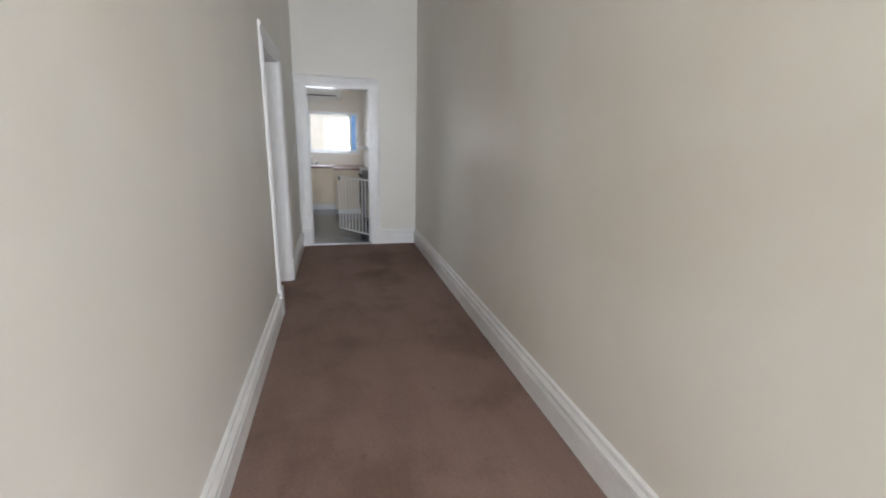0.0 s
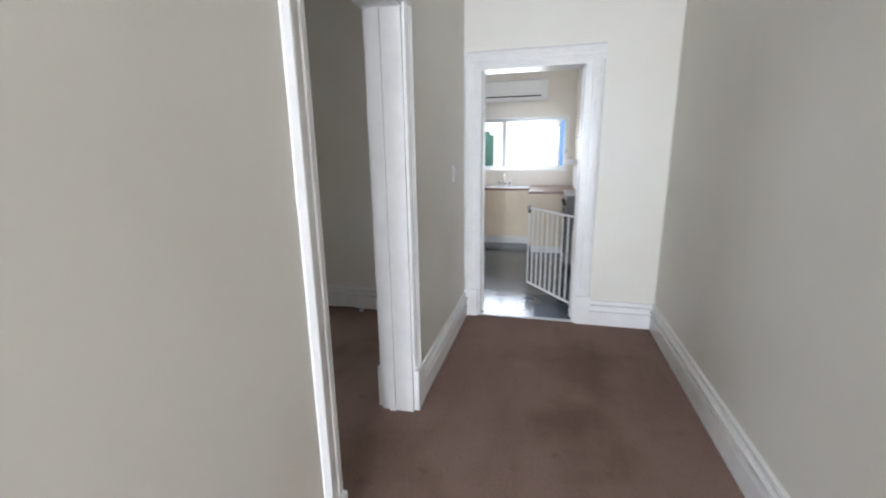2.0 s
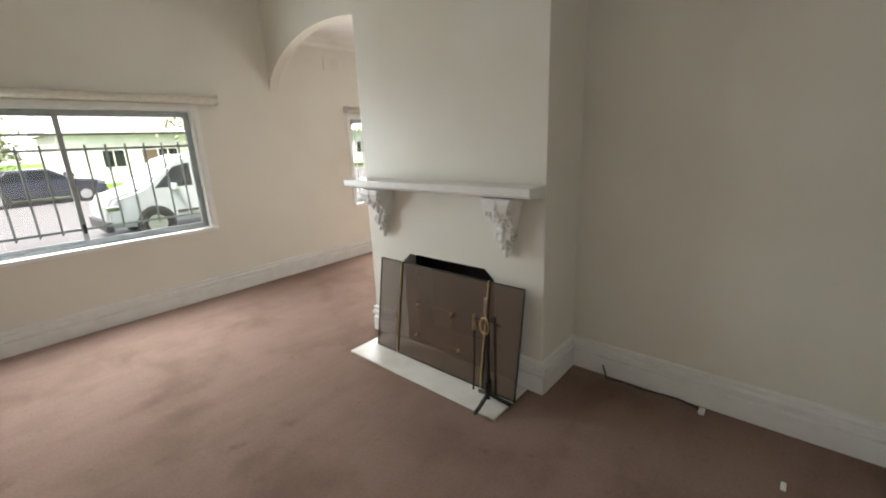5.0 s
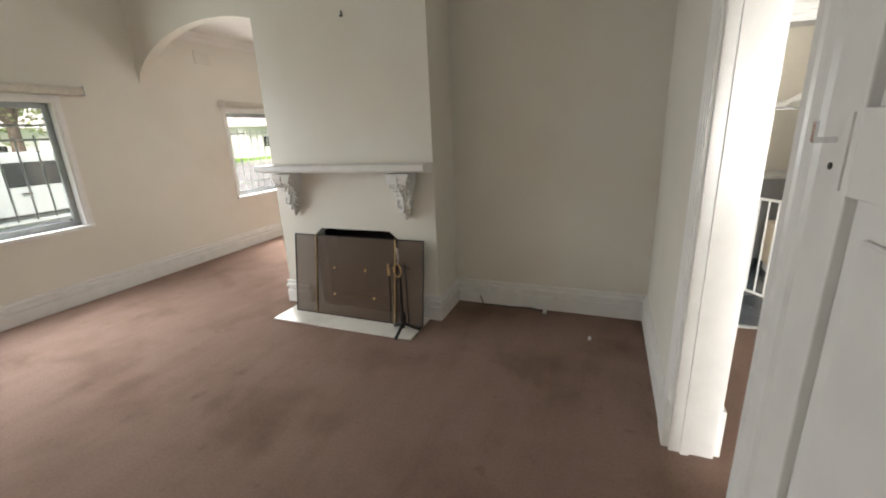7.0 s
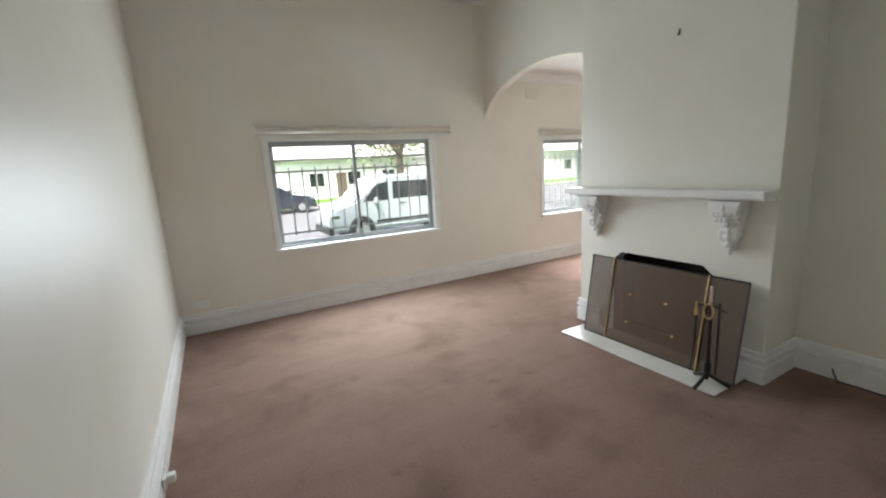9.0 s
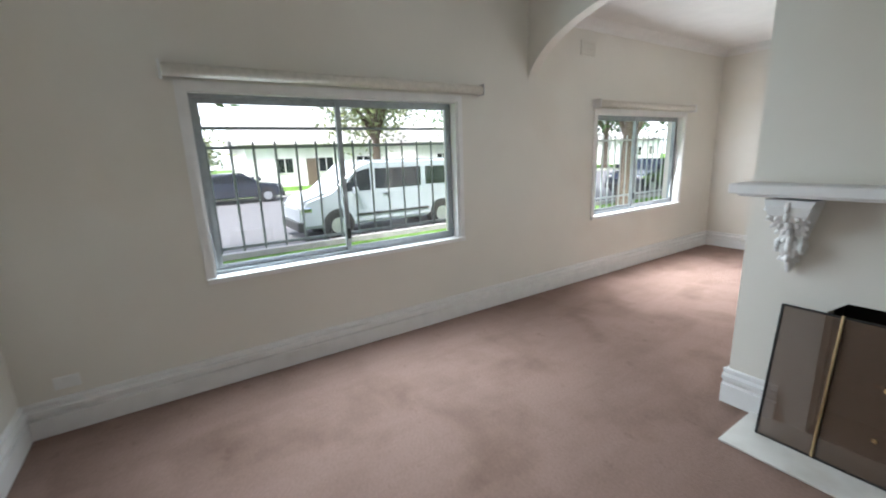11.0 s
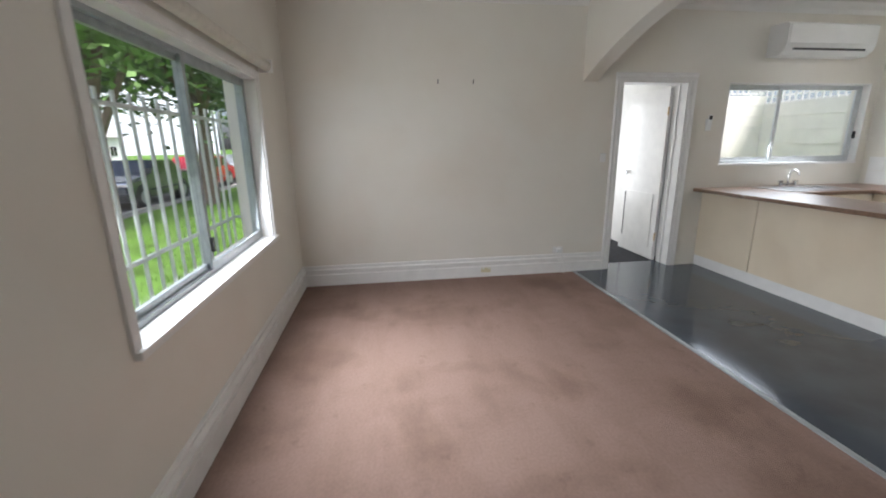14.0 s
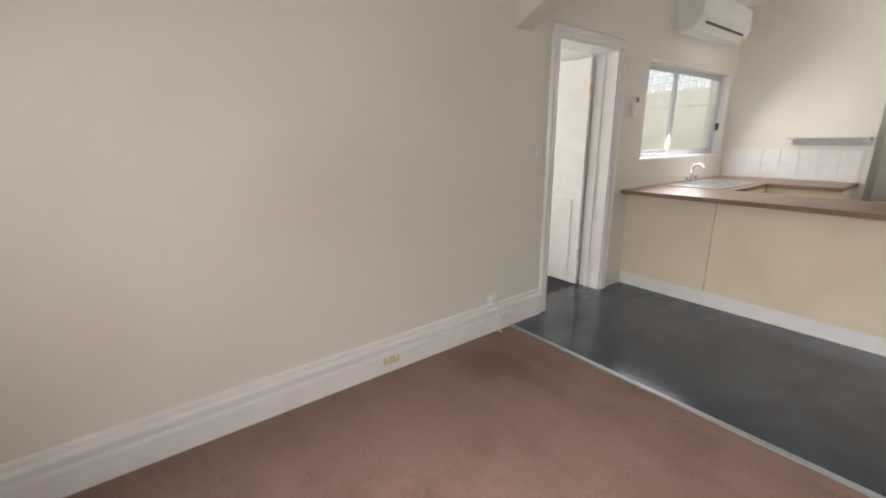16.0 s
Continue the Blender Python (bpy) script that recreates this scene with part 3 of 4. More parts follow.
e = thing("door_1", (-1.265, NORTH + 0.2, 0), "white painted flush back door standing open", "door", "", "structure")
part("door_leaf", bx(-1.305, -1.267, NORTH + 0.205, NORTH + 0.93, 0.01, 1.94, bevel=0.003), M_TRIM, e)
for z in (0.25, 1.65):
    part("hinge", cy((-1.31, NORTH + 0.196, z), (-1.31, NORTH + 0.196, z + 0.09), 0.008, n=8), M_BRASS, e, "brass hinge")
part("door_handle", cy((-1.305, NORTH + 0.86, 1.0), (-1.35, NORTH + 0.86, 1.0), 0.022), M_CHROME, e)

structure("pavement_yard", bx(-4.0, -1.0, 11.2, 12.1, GZ - 0.1, -0.02), M_BOARD, "pale concrete step behind the back room", "pavement")
part("lower_panel", bx(-1.311, -1.3055, NORTH + 0.3, NORTH + 0.86, 0.14, 0.78, bevel=0.002), M_TRIM, e)
part("panel_gap", bx(-1.3135, -1.311, NORTH + 0.845, NORTH + 0.862, 0.2, 0.76), M_DARK, e, "dark slot beside the lower panel")

# ---- fireplace ----
e = thing("mantelpiece", (-2.48, BR_S, 1.2), "white painted mantel shelf on the chimney breast", "mantel shelf")
part("shelf", bx(BR_W - 0.04, BR_E + 0.0, BR_S - 0.18, BR_S, 1.215, 1.262, bevel=0.006), M_TRIM, e)
part("moulding", sweep(bmesh.new(), [(0, 0), (0.16, 0), (0.15, -0.012), (0.05, -0.02), (0, -0.025)], (BR_W - 0.0, BR_S, 1.215), (BR_E - 0.01, BR_S, 1.215), (0, -1, 0)), M_TRIM, e)
cb = thing("corbel", (0, 0, 0), "white carved plaster acanthus bracket under the mantel shelf", "corbel", "mantel corbels")
prof = [(0, 0), (-0.15, 0), (-0.16, -0.03), (-0.155, -0.07), (-0.13, -0.1), (-0.085, -0.13), (-0.06, -0.17), (-0.065, -0.21), (-0.08, -0.24), (-0.07, -0.28), (-0.04, -0.3), (-0.02, -0.33), (0, -0.34)]
bm = prism(bmesh.new(), prof, "x", -0.05, 0.05)
for v in bm.verts:
    v.co.x *= 1.0 + 0.9 * max(0.0, (v.co.z + 0.16) / 0.16) if v.co.z > -0.16 else max(0.25, 1.0 + (v.co.z + 0.16) * 4.0)
part("bracket_body", bm, M_TRIM, cb)
for s in (-1, 1):
    for cy0, cz0, rad, turns in ((-0.105, -0.065, 0.055, 1.6), (-0.045, -0.235, 0.038, 1.4)):
        pts = []
        for k in range(19):
            f = k / 18
            a = f * turns * 2 * math.pi
            q = rad * (1 - 0.8 * f)
            pts.append((s * (0.066 if rad > 0.05 else 0.046), cy0 + q * math.cos(a), cz0 + q * math.sin(a)))
        part("scroll", tube(bmesh.new(), pts, 0.011, 6), M_TRIM, cb, smooth=True)
bm = bmesh.new()
rows = ((-0.152, -0.03, 0.078), (-0.15, -0.075, 0.07), (-0.115, -0.115, 0.058), (-0.078, -0.15, 0.048), (-0.068, -0.195, 0.046), (-0.078, -0.235, 0.04), (-0.066, -0.28, 0.026))
for y, z, w in rows:
    for k in (-1, -0.5, 0, 0.5, 1):
        big = 0.024 if k == 0 else 0.02
        bmesh.ops.create_icosphere(bm, subdivisions=2, radius=big, matrix=pose(k * w, y + 0.022 * abs(k), z - 0.006 * abs(k), -25, 0, 0) @ Matrix.Rotation(-0.7 * k, 4, "Y") @ Matrix.Diagonal((0.55, 0.6, 1.35, 1)))
bmesh.ops.create_icosphere(bm, subdivisions=2, radius=0.024, matrix=pose(0, -0.03, -0.325, 0, 0, 0) @ Matrix.Diagonal((0.7, 0.8, 1.7, 1)))
part("acanthus_leaves", bm, M_TRIM, cb, smooth=True)
cb.location = (-3.02, BR_S, 1.192)
copy_thing(cb, pose(-1.95, BR_S, 1.192))
e = thing("hearth", (-2.45, 4.46, 0), "white stone hearth slab set in the carpet", "hearth")
part("slab", bx(-3.09, -1.8, 4.27, BR_S - 0.001, 0.0, 0.012, bevel=0.004), M_MARBLE, e)
e = thing("fire_screen", (-2.36, 4.52, 0.012), "bronze wire mesh fire screen before the fireplace", "fire screen")
SY = 4.54
for x0, x1, sk in ((-3.0, -2.78, 0.0), (-2.78, -2.03, 0), (-2.03, -1.79, 0.0)):
    ya, yb = (SY + sk if x0 < -2.9 else SY), (SY + sk if x1 > -1.9 else SY)
    fr = part("panel_frame", tube(bmesh.new(), [(x0, ya, 0.015), (x0, ya, 0.68), (x1, yb, 0.68), (x1, yb, 0.015), (x0, ya, 0.015)], 0.006, 6), M_BLACK, e)
    bm = bmesh.new()
    box(bm, 0, 1, -0.0008, 0.0008, 0.02, 0.675)
    d = Vector((x1 - x0, yb - ya, 0))
    for v in bm.verts:
        v.co = Vector((x0, ya, 0)) + d * v.co.x + Vector((0, v.co.y, v.co.z))
    part("wire_mesh", bm, M_MESH, fr)
for x in (-2.78, -2.03):
    part("hinge_rod", cy((x, SY - 0.008, 0.02), (x, SY - 0.008, 0.69), 0.005, n=8), M_BRASS, e, "worn brass rod")
for x, z in ((-2.6, 0.42), (-2.3, 0.42), (-2.6, 0.2), (-2.22, 0.2)):
    part("stud", cy((x, SY - 0.003, z), (x, SY - 0.012, z), 0.008, n=8), M_BRASS, e)
bm = bmesh.new()
for (xa, za, xb, zb) in ((-2.64, 0.43, -2.3, 0.43), (-2.56, 0.2, -2.16, 0.2), (-2.3, 0.25, -2.3, 0.45)):
    cyl(bm, (xa, SY - 0.006, za), (xb, SY - 0.006, zb), 0.0013, n=5)
part("wire_ornament", bm, M_BRONZE, e)

for o in e.children_recursive:
    for v in o.data.vertices:
        v.co.y += (v.co.z - 0.33) * 0.16 - 0.02
e = thing("fire_companion_set", (-1.9, 4.36, 0.012), "black iron and brass fire tool stand on the hearth", "fire tools")
cx, cyy = -1.9, 4.36
for k in range(3):
    a = k * 2.094 + 0.5
    part("foot", tube(bmesh.new(), [(cx, cyy, 0.09), (cx + 0.07 * math.cos(a), cyy + 0.07 * math.sin(a), 0.05), (cx + 0.13 * math.cos(a), cyy + 0.13 * math.sin(a), 0.022)], 0.012, 8), M_BLACK, e)
part("pole", cy((cx, cyy, 0.05), (cx, cyy, 0.62), 0.011), M_BLACK, e)
part("collar", cy((cx, cyy, 0.1), (cx, cyy, 0.17), 0.022), M_BLACK, e)
bm = bmesh.new()
pts = [(cx + 0.028 * math.sin(k * 0.628), cyy - 0.03, 0.52 + 0.05 * math.cos(k * 0.628)) for k in range(11)]
tube(bm, pts, 0.006, 6)
part("ring_handle", bm, M_BRASS, e, "polished brass loop")
part("hook_arm", tube(bmesh.new(), [(cx - 0.09, cyy, 0.53), (cx, cyy, 0.56), (cx + 0.09, cyy, 0.53)], 0.006, 6), M_BLACK, e)
part("tongs", tube(bmesh.new(), [(cx - 0.085, cyy - 0.01, 0.55), (cx - 0.085, cyy - 0.01, 0.3), (cx - 0.1, cyy - 0.01, 0.08)], 0.006, 6), M_BLACK, e)
part("tongs_handle", cy((cx - 0.085, cyy - 0.01, 0.47), (cx - 0.085, cyy - 0.01, 0.56), 0.011, 0.006), M_BRASS, e)
part("poker", tube(bmesh.new(), [(cx + 0.05, cyy, 0.58), (cx + 0.05, cyy, 0.1)], 0.007, 6), M_BLACK, e)
part("poker_handle", cy((cx, cyy - 0.012, 0.56), (cx, cyy - 0.012, 0.68), 0.013, 0.009), M_CHROME, e)

e = thing("picture_hook", (-2.38, BR_S, 2.31), "small dark picture hook on the chimney breast", "hook", "hooks")
part("plate", bx(-2.386, -2.374, BR_S - 0.004, BR_S, 2.3, 2.34), M_DARK, e)
part("prong", tube(bmesh.new(), [(-2.38, BR_S - 0.004, 2.305), (-2.38, BR_S - 0.02, 2.295), (-2.38, BR_S - 0.02, 2.31)], 0.003, 6), M_DARK, e)

# ---- kitchen ----
BZ = 0.875
e = thing("peninsula_cabinet", (-0.7, 7.6, 0), "cream laminate kitchen peninsula with white kickboard", "cabinet")
PS = 6.55
part("body", bx(-0.91, -0.45, PS + 0.02, 8.15, 0.1, BZ - 0.035), M_CREAM, e)
for y0, y1 in ((PS + 0.02, 8.08), (8.086, NORTH - 0.003)):
    part("back_panel", bx(-0.93, -0.911, y0, y1, 0.12, BZ - 0.037), M_CREAM, e)
part("end_panel", bx(-0.93, -0.45, PS, PS + 0.018, 0.1, BZ - 0.036), M_CREAM, e)
part("kickboard", bx(-0.925, -0.905, PS + 0.01, NORTH - 0.003, 0.005, 0.119), M_TRIM, e, "white gloss kickboard")
e = thing("sink_cabinet", (0.2, 8.5, 0), "cream laminate sink cupboards under the window", "cabinet")
part("body", bx(-0.905, 0.42, 8.19, NORTH - 0.003, 0.12, BZ - 0.036), M_CREAM, e)
x = -0.45
for w in (0.5, 0.37 + 0.1, 0.44):
    d = part("door", bx(x + 0.003, x + w - 0.003, 8.172, 8.189, 0.13, BZ - 0.045, bevel=0.002), M_CREAM, e)
    x += w
part("kickboard", bx(-0.45, 0.96, 8.22, 8.24, 0.005, 0.12), M_TRIM, e)
e = thing("kitchen_worktop", (0, 8.4, BZ - 0.035), "worn brown laminate worktop with a dark edge", "worktop")
part("peninsula_top", bx(-1.05, -0.43, PS - 0.02, 8.15, BZ - 0.035, BZ, bevel=0.004), M_TOP, e)
part("sink_top", bx(-1.05, KIT_E - 0.004, 8.152, NORTH - 0.003, BZ - 0.035, BZ, bevel=0.004), M_TOP, e)
part("east_top", bx(0.42, KIT_E - 0.004, 7.62, 8.15, BZ - 0.035, BZ, bevel=0.004), M_TOP, e)
e = thing("east_cabinet", (0.72, 7.9, 0), "cream laminate corner cabinet beside the stove", "cabinet")
part("body", bx(0.45, KIT_E - 0.004, 7.63, 8.17, 0.1, BZ - 0.036), M_CREAM, e)
part("kickboard", bx(0.47, KIT_E - 0.004, 7.65, 8.17, 0.005, 0.1), M_TRIM, e)
e = thing("sink", (-0.05, 8.46, BZ), "stainless steel sink with drainer", "sink")
bm = bmesh.new()
for a in ((-0.45, 0.4, 8.24, 8.27), (-0.45, 0.4, 8.62, 8.68), (-0.45, -0.38, 8.27, 8.62), (0.0, 0.4, 8.27, 8.62)):
    box(bm, a[0], a[1], a[2], a[3], BZ, BZ + 0.006)
part("rim", bm, M_STEEL, e)
part("bowl", bx(-0.38, 0.0, 8.27, 8.62, BZ + 0.0005, BZ + 0.002), M_STOVE, e)
for i in range(7):
    part("drainer_rib", bx(0.04, 0.36, 8.3 + i * 0.045, 8.312 + i * 0.045, BZ + 0.006, BZ + 0.01), M_STEEL, e)
e = thing("tap", (-0.02, 8.66, BZ + 0.006), "chrome gooseneck mixer tap with two handles", "tap")
pts = [(-0.02, 8.66, BZ + 0.006), (-0.02, 8.66, BZ + 0.13)] + [(-0.02, 8.66 - 0.055 + 0.055 * math.cos(a), BZ + 0.13 + 0.055 * math.sin(a)) for a in (0.5, 1.0, 1.57, 2.1, 2.6, 3.0)]
part("spout", tube(bmesh.new(), pts, 0.01, 8), M_CHROME, e, smooth=True)
for s in (-1, 1):
    h = part("tap_body", cy((-0.02 + s * 0.09, 8.66, BZ + 0.006), (-0.02 + s * 0.09, 8.66, BZ + 0.05), 0.016), M_CHROME, e)
    part("tap_handle", cy((-0.05 + s * 0.09, 8.66, BZ + 0.06), (0.01 + s * 0.09, 8.66, BZ + 0.06), 0.01), M_CHROME, h)
part("bridge", cy((-0.11, 8.66, BZ + 0.03), (0.07, 8.66, BZ + 0.03), 0.01), M_CHROME, e)

SX0, SX1, SY0, SY1 = 0.87, 1.526, 6.72, 7.32
e = thing("stove", (1.2, 7.0, 0), "grey freestanding electric stove", "stove")
part("body", bx(SX0 + 0.02, SX1, SY0 + 0.01, SY1 - 0.01, 0.09, 0.9, bevel=0.006), M_STOVE, e)
part("hob", bx(SX0, SX1, SY0, SY1, 0.9, 0.925, bevel=0.004), M_STEEL, e)
part("splashback", bx(SX1 - 0.05, SX1, SY0, SY1, 0.925, 1.08, bevel=0.006), M_STOVE, e)
part("oven_door", bx(SX0, SX0 + 0.02, SY0 + 0.03, SY1 - 0.03, 0.22, 0.7, bevel=0.004), M_DARK, e, "dark glass oven door")
part("oven_handle", cy((SX0 - 0.03, SY0 + 0.06, 0.67), (SX0 - 0.03, SY1 - 0.06, 0.67), 0.01), M_CHROME, e)
for i in range(4):
    part("knob", cy((SX0 + 0.02, SY0 + 0.1 + i * 0.13, 0.8), (SX0 - 0.015, SY0 + 0.1 + i * 0.13, 0.8), 0.022), M_DARK, e)
for y in (SY0 + 0.06, SY1 - 0.06):
    for x in (SX0 + 0.08, SX1 - 0.08):
        part("leg", cy((x, y, 0.005), (x, y, 0.09), 0.02), M_DARK, e)
e = thing("side_cabinet", (1.25, 6.0, 0), "cream laminate base cabinet beside the stove", "cabinet")
part("body", bx(0.97, 1.526, 5.7, 6.7, 0.1, 0.5), M_CREAM, e)
part("kickboard", bx(1.0, 1.526, 5.72, 6.69, 0.005, 0.1), M_TRIM, e)
e = thing("range_hood", (1.25, 7.02, 1.5), "white range hood on the kitchen wall above the stove", "range hood")
prism(bm := bmesh.new(), [(1.526, 1.55), (1.0, 1.55), (0.97, 1.57), (1.0, 1.6), (1.15, 1.63), (1.3, 1.72), (1.526, 1.76)], "y", 6.72, 7.32)
part("canopy", bm, M_PLASTIC, e)
part("filter", bx(1.05, 1.5, 6.77, 7.27, 1.542, 1.55), M_STOVE, e, "dark grey grease filter")
e = thing("wall_shelf", (0.95, 8.0, 1.27), "narrow metal shelf on the kitchen wall", "shelf")
part("board", bx(0.9, KIT_E - 0.004, 7.6, 8.19, 1.275, 1.29), M_STEEL, e)
part("back_rail", bx(KIT_E - 0.016, KIT_E - 0.004, 7.6, 8.19, 1.215, 1.275), M_STEEL, e)
for y in (7.65, 8.15):
    part("bracket", bx(0.93, KIT_E - 0.016, y - 0.006, y + 0.006, 1.235, 1.275), M_STEEL, e)
bm = bmesh.new()
e = thing("tile_splashback", (0.6, 8.0, BZ), "white tiled splashback above the worktop", "tiles", "", "structure")
for i in range(7):
    for j in range(2):
        part("tile", bx(KIT_E - 0.01, KIT_E - 0.001, 7.64 + i * 0.155, 7.79 + i * 0.155, BZ + 0.002 + j * 0.152, BZ + 0.15 + j * 0.152), M_TRIM, e)

e = thing("air_conditioner", (0.17, NORTH, 2.2), "white wall-mounted split air conditioner above the window", "air conditioner")
prism(bm := bmesh.new(), [(NORTH, 2.2), (NORTH - 0.14, 2.2), (NORTH - 0.19, 2.24), (NORTH - 0.215, 2.3), (NORTH - 0.215, 2.47), (NORTH - 0.19, 2.495), (NORTH, 2.5)], "x", -0.42, 0.62)
part("casing", bm, M_PLASTIC, e)
part("front_panel", bx(-0.4, 0.6, NORTH - 0.222, NORTH - 0.2155, 2.3, 2.475, bevel=0.003), M_PLASTIC, e)
part("air_vent", bx(-0.32, 0.52, NORTH - 0.2, NORTH - 0.17, 2.243, 2.262), M_DARK, e, "dark air outlet slot")
e = thing("aircon_remote", (-0.98, NORTH, 1.52), "white remote control in a wall holder", "remote control")
part("holder", bx(-1.01, -0.955, NORTH - 0.025, NORTH, 1.48, 1.6, bevel=0.004), M_PLASTIC, e)
part("remote", bx(-1.005, -0.96, NORTH - 0.035, NORTH - 0.026, 1.53, 1.64, bevel=0.003), M_PLASTIC, e)
part("display", bx(-1.0, -0.965, NORTH - 0.037, NORTH - 0.0352, 1.59, 1.63), M_DARK, e)
e = thing("ceiling_light", (0.35, 7.2, H_NEW), "lit fluorescent batten on the kitchen ceiling", "ceiling light")
part("batten", bx(-0.3, 0.95, 7.15, 7.25, H_NEW - 0.05, H_NEW, bevel=0.004), M_PLASTIC, e)
part("tube", cy((-0.28, 7.2, H_NEW - 0.07), (0.93, 7.2, H_NEW - 0.07), 0.016), M_TUBE, e, "glowing white tube")

# child gate at the kitchen doorway
e = thing("safety_gate", (0.9, 5.42, 0), "white steel child safety gate standing open", "gate")
g0, g1 = Vector((0.905, 5.42, 0)), Vector((0.5, 6.0, 0))
Z = Vector((0, 0, 1))
for z in (0.07, 0.85):
    part("rail", tube(bmesh.new(), [g0 + Z * z, g1 + Z * z], 0.011, 8), M_PLASTIC, e)
for i in range(10):
    p = g0.lerp(g1, i / 9)
    part("bar", cy(p + Z * 0.07, p + Z * 0.85, 0.0075, n=8), M_PLASTIC, e)
for z in (0.12, 0.8):
    part("hinge_bracket", bx(0.9, 0.925, 5.34, 5.43, z - 0.025, z + 0.025, bevel=0.004), M_PLASTIC, e)
part("latch", bx(0.49, 0.52, 5.98, 6.01, 0.8, 0.87, bevel=0.004), M_DARK, e)

# ---- small fittings ----


M_YELLOWED = mat("yellowed_plastic", (0.66, 0.6, 0.4), 0.45, vary=0.06)


def socket(loc, out, label, group="wall sockets", w=0.115, h=0.072, plug=False, material=None):
    o = Vector(out)
    a = Vector((-o.y, o.x, 0))
    c = Vector(loc)
    e = thing("wall_socket", loc, label, "socket", group)
    def slab(u0, u1, d0, d1, z0, z1, bev=0.0):
        p, q = c + a * u0 + o * d0 + Vector((0, 0, z0)), c + a * u1 + o * d1 + Vector((0, 0, z1))
        return bx(min(p.x, q.x), max(p.x, q.x), min(p.y, q.y), max(p.y, q.y), min(p.z, q.z), max(p.z, q.z), bevel=bev)
    f = part("face_plate", slab(-w / 2, w / 2, 0, 0.009, -h / 2, h / 2, 0.003), material or M_PLASTIC, e)
    for s in (-1, 1):
        part("switch", slab(s * w * 0.3 - 0.008, s * w * 0.3 + 0.008, 0.009, 0.013, 0.008, 0.026), M_PLASTIC, f)
    if plug:
        part("plug", slab(-0.02, 0.02, 0.01, 0.05, -0.02, 0.02, 0.004), M_PLASTIC, e)
    return e


socket((-2.58, NORTH, 0.25), (0, -1, 0), "white double wall socket with a plug above the skirting", plug=True)
e = thing("white_cable", (-2.51, NORTH - 0.03, 0.0), "looped white power cable hanging from the socket", "cable")
part("cord", tube(bmesh.new(), [(-2.56, NORTH - 0.05, 0.24), (-2.54, NORTH - 0.07, 0.17), (-2.50, NORTH - 0.05, 0.08), (-2.46, NORTH - 0.05, 0.05), (-2.44, NORTH - 0.05, 0.08), (-2.48, NORTH - 0.06, 0.13), (-2.54, NORTH - 0.06, 0.1), (-2.56, NORTH - 0.06, 0.03), (-2.52, NORTH - 0.07, 0.006)], 0.005, 6), M_PLASTIC, e)
socket((-3.38, NORTH - 0.022, 0.075), (0, -1, 0), "small yellowed socket on the skirting", w=0.1, h=0.05, material=M_YELLOWED)
socket((WEST + 0.0, 1.5, 0.29), (1, 0, 0), "small white socket above the skirting")
socket((-2.85, LIV_S + 0.027, 0.06), (0, 1, 0), "white double socket on the skirting", plug=True)
socket((-1.5, REC_N - 0.022, 0.09), (0, -1, 0), "white socket on the skirting behind the cable", w=0.08, h=0.06)
socket((WEST + 0.022, 5.35, 0.06), (1, 0, 0), "small white socket on the skirting", w=0.07, h=0.04)
socket((0.0, 4.75, 1.25), (1, 0, 0), "white light switch in the hall", "light switches", w=0.07, h=0.115)
socket((-2.14, NORTH, 1.22), (0, -1, 0), "white light switch beside the back door", "light switches", w=0.06, h=0.09)

e = thing("black_cable", (-1.3, 4.95, 0), "thin dark cable lying on the carpet", "cable")
pts = [(-1.5, REC_N - 0.03, 0.07), (-1.46, 5.04, 0.008), (-1.36, 5.06, 0.006), (-1.24, 5.05, 0.006), (-1.14, 5.07, 0.006), (-1.05, 5.075, 0.006), (-0.98, 5.055, 0.006), (-0.94, 5.04, 0.006)]
part("cord", tube(bmesh.new(), pts, 0.005, 6), M_DARK, e)
part("plug", bx(-0.95, -0.92, 5.0, 5.05, 0.0, 0.02, bevel=0.004), M_PLASTIC, e, "white plug end")
e = thing("paper_scrap", (-0.57, 4.67, 0), "small white scrap on the carpet", "scrap")
part("scrap", bx(-0.58, -0.56, 4.645, 4.695, 0.0, 0.012, bevel=0.004), M_PLASTIC, e)


def vent(loc, out, w, h):
    o = Vector(out)
    c = Vector(loc)
    e = thing("wall_vent", loc, "cream painted plaster wall vent", "vent", "wall vents")
    a = Vector((-o.y, o.x, 0))
    def slab(u0, u1, d0, d1, z0, z1):
        p, q = c + a * u0 + o * d0 + Vector((0, 0, z0)), c + a * u1 + o * d1 + Vector((0, 0, z1))
        return bx(min(p.x, q.x), max(p.x, q.x), min(p.y, q.y), max(p.y, q.y), min(p.z, q.z), max(p.z, q.z))
    part("backing", slab(-w / 2, w / 2, 0, 0.004, -h / 2, h / 2), M_WALL, e)
    n = 5
    for i in range(n):
        z = -h / 2 + h * (i + 0.5) / n
        part("slat", slab(-w / 2, w / 2, 0.004, 0.014, z - 0.007, z + 0.007), M_WALL, e)


